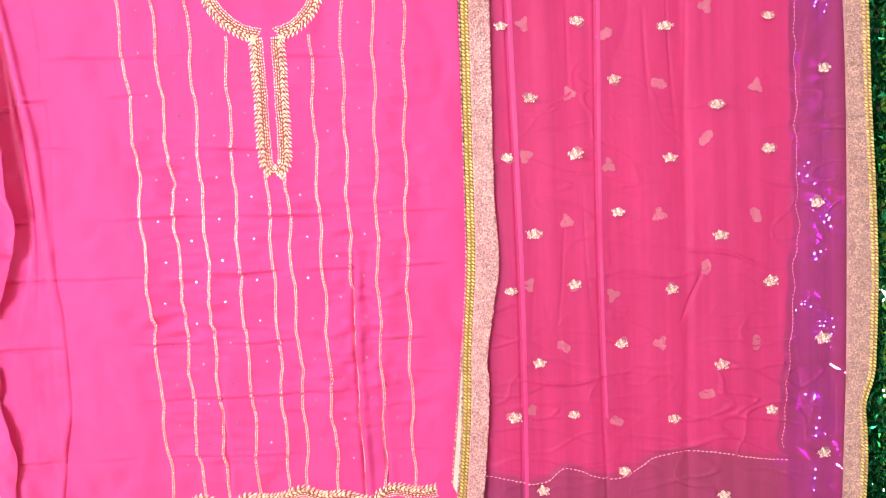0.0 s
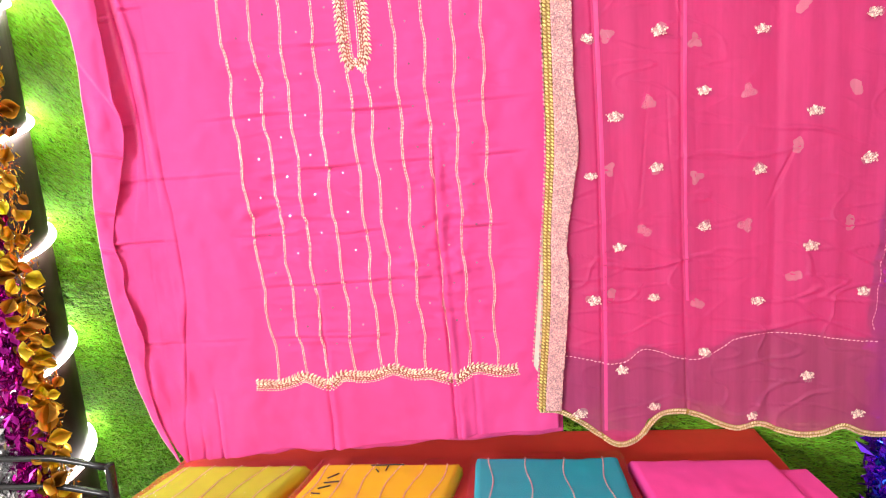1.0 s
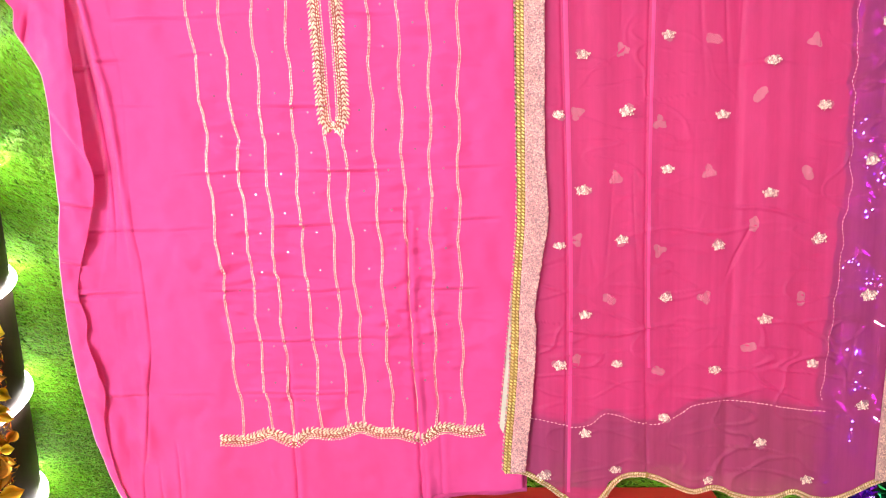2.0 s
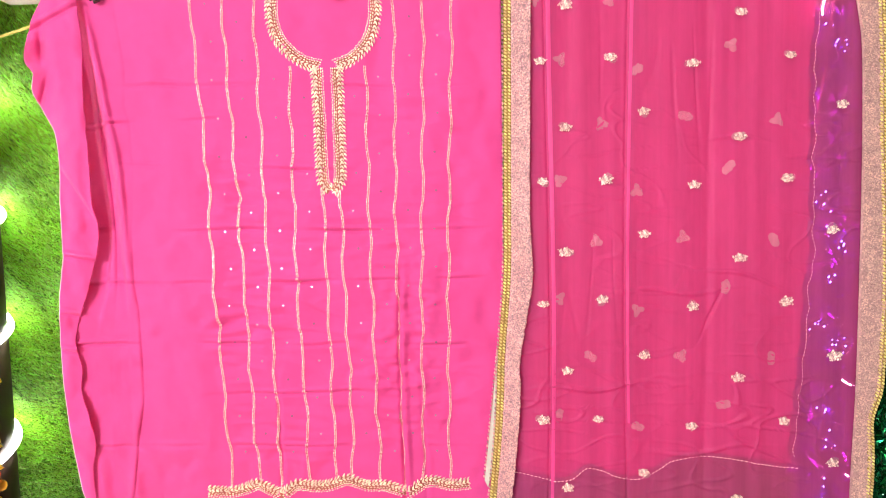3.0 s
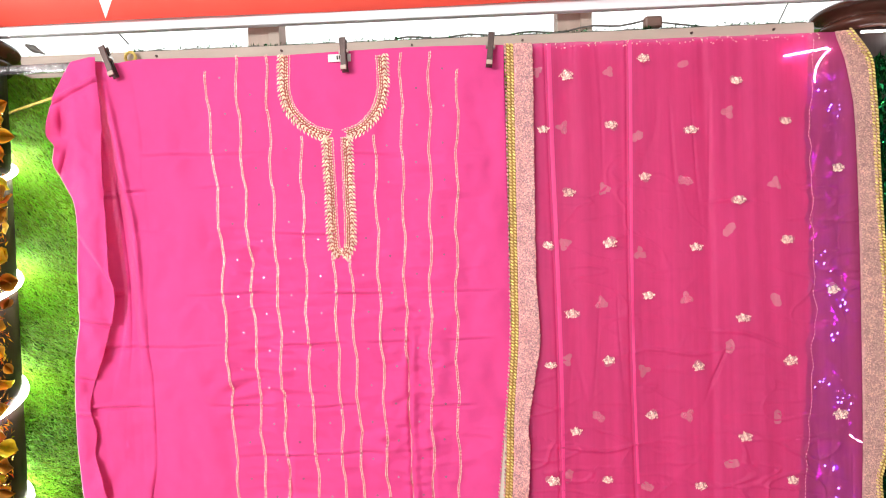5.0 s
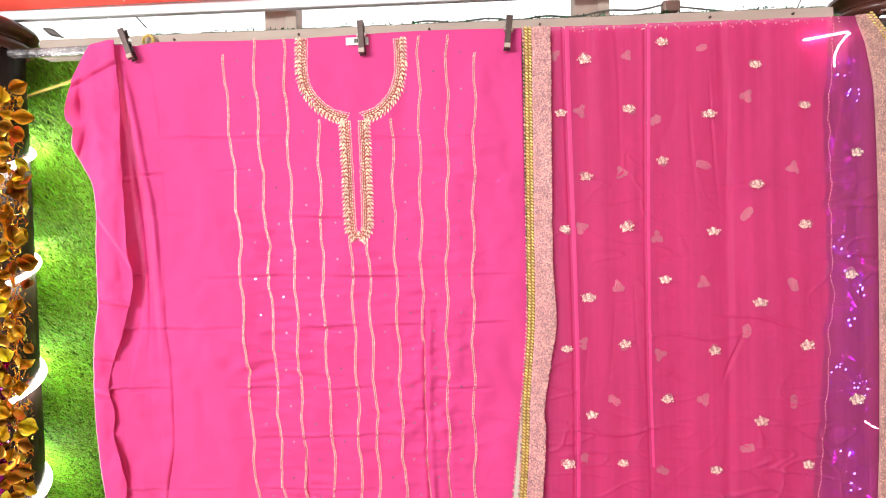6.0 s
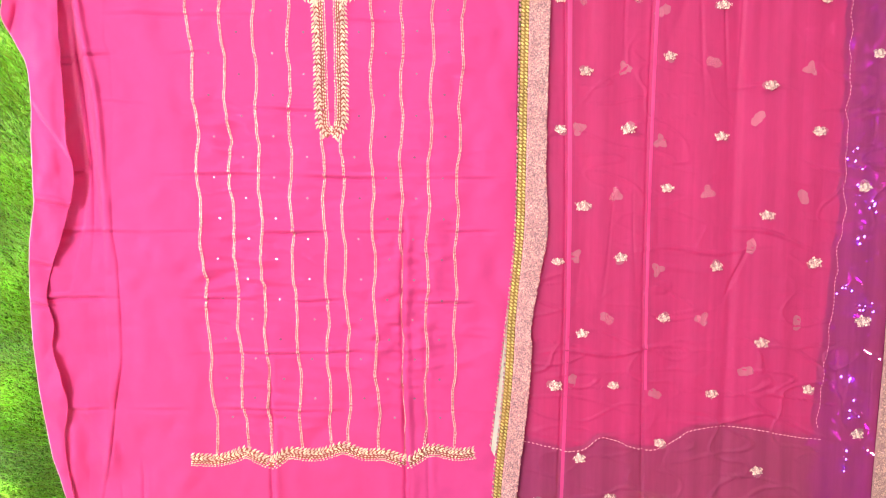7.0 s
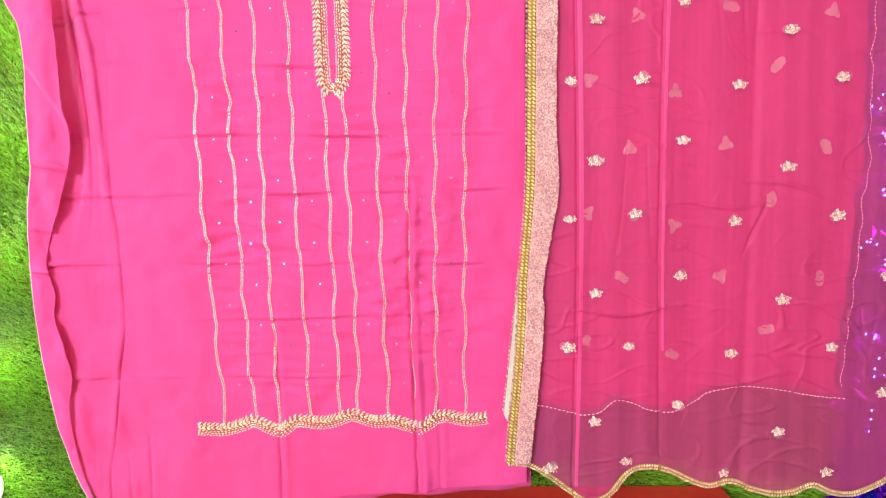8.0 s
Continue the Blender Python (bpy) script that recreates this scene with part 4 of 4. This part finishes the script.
wire = thing("wire", (0.5, 0.06, 1.95), "thin grey electric wire with brown connector above the rail", "wire")
bm = bmesh.new()
tube(bm, [(0.10 + 0.024 * i, 0.066, 1.942 + 0.012 * max(0, (i - 12) / 8) + 0.003 * math.sin(i * 1.3)) for i in range(21)], 0.0018, 6)
part("wire_strand", bm, M_WIRE, wire)
bm = bmesh.new()
tube(bm, [(0.60 + 0.012 * i, 0.066 - 0.001 * i, 1.953 - 0.0022 * i) for i in range(14)], 0.0016, 6)
part("wire_strand", bm, M_WIRE, wire)
bm = bmesh.new()
tube(bm, [(0.83 + 0.006 * i, 0.066, 1.94 + 0.012 * i) for i in range(6)], 0.0012, 6)
part("wire_strand", bm, M_WIRE, wire)
bm = bmesh.new()
tube(bm, [(-0.433 - 0.006 * i, 0.066, 1.955 + 0.007 * i) for i in range(6)], 0.0016, 6)
part("wire_strand", bm, M_WIRE, wire)
bm = bmesh.new()
tube(bm, [(-0.645 + 0.008 * i, 0.066, 1.962 - 0.004 * i) for i in range(6)], lambda q: 0.0016 + 0.006 * bell(q - 0.4, 0.3), 8)
part("plug", bm, M_WIRE, wire, "small dark plug")
bm = boxed(0.578, 0.612, 0.055, 0.075, 1.941, 1.962, 0.005)
part("connector", bm, M_PLUG, wire, "brown plastic connector")

trail = thing("green_garland", (0.2, 0.062, 1.936), "thin dark green tinsel garland lying along the rail", "garland", "tinsel garlands")
bm = bmesh.new()
tube(bm, [(-0.42 + 0.022 * i, 0.062 + 0.003 * math.sin(2.1 * i), 1.9362 + 0.0022 * nz(i * 0.7, 2)) for i in range(60)], 0.0024, 6)
part("cord", bm, M_WIRE, trail)
v, f = [], []
rng = random.Random(44)
for i in range(900):
    c = Vector((rng.uniform(-0.42, 0.88), 0.062 + rng.gauss(0, 0.004), 1.9365 + abs(rng.gauss(0, 0.0028))))
    m = Euler((rng.uniform(0, 6.3), rng.uniform(0, 6.3), rng.uniform(0, 6.3))).to_matrix()
    n, w = len(v), rng.uniform(0.002, 0.005)
    v += [c + m @ Vector(p) for p in ((-w, 0, 0), (0, 0.3 * w, 0), (w, 0, 0.2 * w), (0, -0.3 * w, 0))]
    f.append((n, n + 1, n + 2, n + 3))
tagged(raw("foil_leaves", v, f, M_GREEN, trail), kind="stuff")

# ---- table with folded clothes ----
TOP = 0.80
table = thing("display_table", (0.15, -0.3, 0), "low display table covered with plain red cloth", "table")
part("table_cover", boxed(-0.44, 0.69, -0.75, 0.135, TOP - 0.012, TOP, 0.004), M_RED, table, "stretched red cloth")
part("board", boxed(-0.435, 0.685, -0.745, 0.13, TOP - 0.035, TOP - 0.013), M_RAIL, table)
for x in (-0.43, 0.62):
    for y in (-0.72, 0.07):
        part("leg", boxed(x, x + 0.04, y, y + 0.04, 0, TOP - 0.036, 0.003), M_POLE, table)


def packet(x0, x1, back, front, skew, thick, mat, name, label, lines, film=True, turn=0.0):
    """A folded garment, with soft rounded edges, in a clear sleeve."""
    g = thing(name, ((x0 + x1) / 2, (back + front) / 2, TOP), label, "folded cloth", "folded clothes on the table")
    base = TOP + 0.001

    def top(x, y):
        u = (x - x0 - skew * (back - y)) / (x1 - x0)
        e = min(1.0, min(u, 1 - u) / 0.03 + 0.25, (back - y) / 0.012 + 0.3, (y - front) / 0.012 + 0.3)
        return base + thick * max(0.12, e) ** 0.5 + 0.0022 * nz(x * 14, y * 11, thick * 90) + 0.0012 * nz(x * 40, y * 30, 3)

    def place(s, t):
        y = back + (front - back) * t
        x = x0 + skew * (back - y) + (x1 - x0) * s
        return (x, y, top(x, y))

    v, f = sheet(60, 60, place)
    n = len(v)
    rim = [i for i in range(61)] + [61 * (j + 1) - 1 for j in range(1, 61)] + [61 * 60 + i for i in range(59, -1, -1)] + [61 * j for j in range(59, 0, -1)]
    v += [(v[i][0], v[i][1], base) for i in rim]
    m = len(rim)
    f += [(rim[k], rim[(k + 1) % m], n + (k + 1) % m, n + k) for k in range(m)] + [tuple(n + k for k in range(m))]
    raw("folded_cloth", v, f, mat, g, smooth=True)
    for k in range(lines):
        bd = Beads()
        y = back - 0.004
        while y > front + 0.005:
            x = x0 + skew * (back - y) + (x1 - x0) * (k + 0.45) / lines + 0.004 * math.sin(y * 45 + k)
            bd.stud((x, y, top(x, y) + 0.0006), (0, 0.0035, 0), (0.0017, 0, 0), (0, 0, 0.0012))
            y -= 0.006
        bd.build("bead_stripe", M_BEAD, g, "dull beaded line")
    if film:
        v, f = sheet(40, 40, lambda s, t: (x0 - 0.012 + (x1 - x0 + 0.024) * s + skew * (back - front) * t, back + 0.008 - (back - front + 0.016) * t, max(base + 0.001, top(x0 + (x1 - x0) * min(0.97, max(0.03, s)) + skew * (back - front) * t, back - (back - front) * min(0.97, max(0.03, t))) + 0.003 + 0.003 * nz(s * 9, t * 9, x0 * 7) - 0.02 * max(0, abs(s - 0.5) - 0.47) / 0.03)))
        raw("sleeve", v, f, M_FILM, g, "clear glossy plastic sleeve", True).visible_shadow = False
    return g, top


packet(-0.395, -0.150, -0.030, -0.36, -0.28, 0.026, M_LIME, "folded_kurta", "lime green folded kurta cloth in a clear plastic sleeve", 5)
yel, yel_top = packet(-0.125, 0.132, -0.028, -0.36, -0.15, 0.026, M_YELLOW, "folded_kurta", "yellow folded kurta cloth with marker strokes in a clear sleeve", 6)
packet(0.155, 0.405, -0.022, -0.36, 0.03, 0.032, M_TEAL, "folded_kurta", "teal folded kurta cloth in a clear sleeve on red", 4)
pile, _ = packet(0.420, 0.650, -0.022, -0.36, 0.10, 0.026, M_PINKFOLD, "folded_cloth_pile", "bright pink plain folded cloth on the red table", 0, False)
low, _ = packet(0.60, 0.700, -0.040, -0.36, 0.10, 0.018, M_PINKFOLD, "lower_fold", "", 0, False)
for ob in list(low.children):
    ob.name = "lower_fold"
    ob.parent, ob.matrix_parent_inverse = pile, Matrix.Translation(pile.location).inverted()
bpy.data.objects.remove(low)
for x0, y0, x1, y1 in ((-0.030, -0.045, 0.030, -0.042), (0.004, -0.032, 0.000, -0.062), (-0.018, -0.058, -0.012, -0.066), (-0.098, -0.085, -0.082, -0.070), (-0.100, -0.100, -0.075, -0.095), (-0.105, -0.118, -0.085, -0.110), (-0.112, -0.13, -0.096, -0.134)):
    bm = bmesh.new()
    tube(bm, [(x0 + (x1 - x0) * q, y0 + (y1 - y0) * q, yel_top(x0 + (x1 - x0) * q, y0 + (y1 - y0) * q) + 0.0016) for q in (0, 0.33, 0.66, 1)], 0.0013, 5)
    part("marker_bar", bm, M_INK, yel, "dark marker stroke")

# ---- chair ----


def chair(px, py, top, side):
    c = thing("metal_chair", (px - side * 0.2, py - 0.2, 0), "black enamelled tubular metal chair beside the table", "chair", "metal chairs")
    w = 0.40 * side
    for x in (px, px - w):
        bm = bmesh.new()
        tube(bm, [(x, py, z) for z in (0.0, 0.3, 0.6, top - 0.002, top)], 0.0085, 12)
        part("back_post", bm, M_BLACK, c, smooth=True)
        bm = bmesh.new()
        tube(bm, [(x, py - 0.38, 0.0), (x, py - 0.38, 0.44)], 0.0085, 12)
        part("leg", bm, M_BLACK, c, smooth=True)
    for dz in (-0.008, -0.062, -0.18):
        bm = bmesh.new()
        tube(bm, [(px - w * i / 16, py - 0.012 * math.sin(math.pi * i / 16), top + dz + 0.026 * min(1, math.sin(math.pi * i / 16) * 1.35)) for i in range(17)], 0.0062, 10)
        part("back_rail", bm, M_BLACK, c, smooth=True)
    bm = boxed(min(px, px - w) - 0.005, max(px, px - w) + 0.005, py - 0.40, py + 0.0, 0.44, 0.475, 0.012)
    part("seat", bm, M_BLACK, c, "black padded seat")


chair(-0.492, -0.10, 0.868, 1)
chair(0.735, -0.14, 0.792, -1)

# ---- garlands ----


def leaf_garland(cx, cy, z0, z1, count, seed):
    g = thing("leaf_garland", (cx, cy, z1), "gold foil leaf garland hanging in front of the column", "garland", "tinsel garlands")
    r = random.Random(seed)
    shapes = []
    for k in range(4):
        bm = bmesh.new()
        mid = [bm.verts.new((0, -0.002 * math.cos(i), 0.014 * (1 - i / 3))) for i in range(7)]
        for s in (-1, 1):
            edge = [mid[0]] + [bm.verts.new((s * 0.0105 * math.sin(math.pi * i / 6) * (1 + 0.12 * k), -0.004 - 0.002 * math.sin(i + k), 0.014 * (1 - i / 3))) for i in range(1, 6)] + [mid[6]]
            for i in range(6):
                q = [mid[i], mid[i + 1], edge[i + 1], edge[i]]
                q = [p for j, p in enumerate(q) if p not in q[:j]]
                bm.faces.new(q)
        me = bpy.data.meshes.new("foil_leaf")
        bm.to_mesh(me)
        bm.free()
        me.materials.append(M_GOLDFOIL)
        me.polygons.foreach_set("use_smooth", [True] * len(me.polygons))
        shapes.append(me)
    for i in range(count):
        z = z0 + (z1 - z0) * ((i + r.random()) / count) ** 1.25
        ob = new("foil_leaf", shapes[i % 4])
        ob.parent = g
        a = r.uniform(-1.7, 1.7)
        d = r.uniform(0.008, 0.042)
        ob.matrix_basis = Matrix.Translation((d * math.sin(a), -0.7 * d * math.cos(a) - 0.004, z - z1)) @ Euler((r.uniform(-1.0, 1.0), r.uniform(-2.6, 2.6), r.uniform(-0.9, 0.9))).to_matrix().to_4x4() @ Matrix.Scale(r.uniform(0.8, 1.35), 4)
    v, f = [], []
    for i in range(2600):
        z = z0 + (z1 - z0) * r.random() ** 1.2
        a = r.uniform(0, 6.3)
        d = 0.026 * r.random()
        c = Vector((cx + d * math.cos(a), cy + 0.6 * d * math.sin(a), z))
        m = Euler((r.uniform(0, 6.3), r.uniform(0, 6.3), r.uniform(0, 6.3))).to_matrix()
        n = len(v)
        v += [c + m @ Vector(p) for p in ((-0.006, 0, 0), (0, 0.0012, 0), (0.006, 0, 0.001), (0, -0.0012, 0))]
        f += [(n, n + 1, n + 2, n + 3)]
    tagged(raw("fringe", v, f, M_GOLDFRINGE, g), kind="stuff")


leaf_garland(-0.600, -0.085, 0.45, 1.80, 290, 5)
tinsel("tinsel_garland", M_MAGENTA, -0.652, -0.092, 0.45, 1.33, 0.038, 2600, 6, 0.015, "magenta foil tinsel garland hanging on the column")
tinsel("tinsel_garland", M_SILVER, -0.712, -0.092, 0.45, 1.12, 0.038, 2400, 8, 0.014, "silver foil tinsel garland hanging on the column")
tinsel("tinsel_garland", M_PURPLE, 0.892, 0.046, 0.50, 1.83, 0.050, 4200, 9, 0.020, "purple foil tinsel garland seen through the sheer cloth")
tinsel("tinsel_garland", M_BLUE, 0.880, 0.034, 0.45, 1.0, 0.032, 2600, 10, 0.010, "deep blue foil tinsel garland on the column")
tinsel("tinsel_garland", M_GREEN, 0.988, 0.030, 0.45, 1.86, 0.046, 5000, 11, 0.010, "dark green foil tinsel garland on the column")

# ---- added lamp fittings, out of view ----
for x, y, z in ((0.1, -1.6, 2.80), (-1.8, -4.0, 2.47)):
    lamp = thing("unseen_lamp", (x, y, z), "added white rectangular light fitting, out of view", "ceiling lamp", "ceiling lamps")
    part("housing", boxed(x - 0.95, x + 0.95, y - 0.28, y + 0.28, z, z + 0.12, 0.01), M_BEAM, lamp)
    for dx in (-0.7, 0.7):
        bm = bmesh.new()
        tube(bm, [(x + dx, y, z + 0.121), (x + dx, y, 3.0)], 0.008, 8)
        part("hanger", bm, M_STEEL, lamp, "thin steel hanger rod of the unseen fitting")
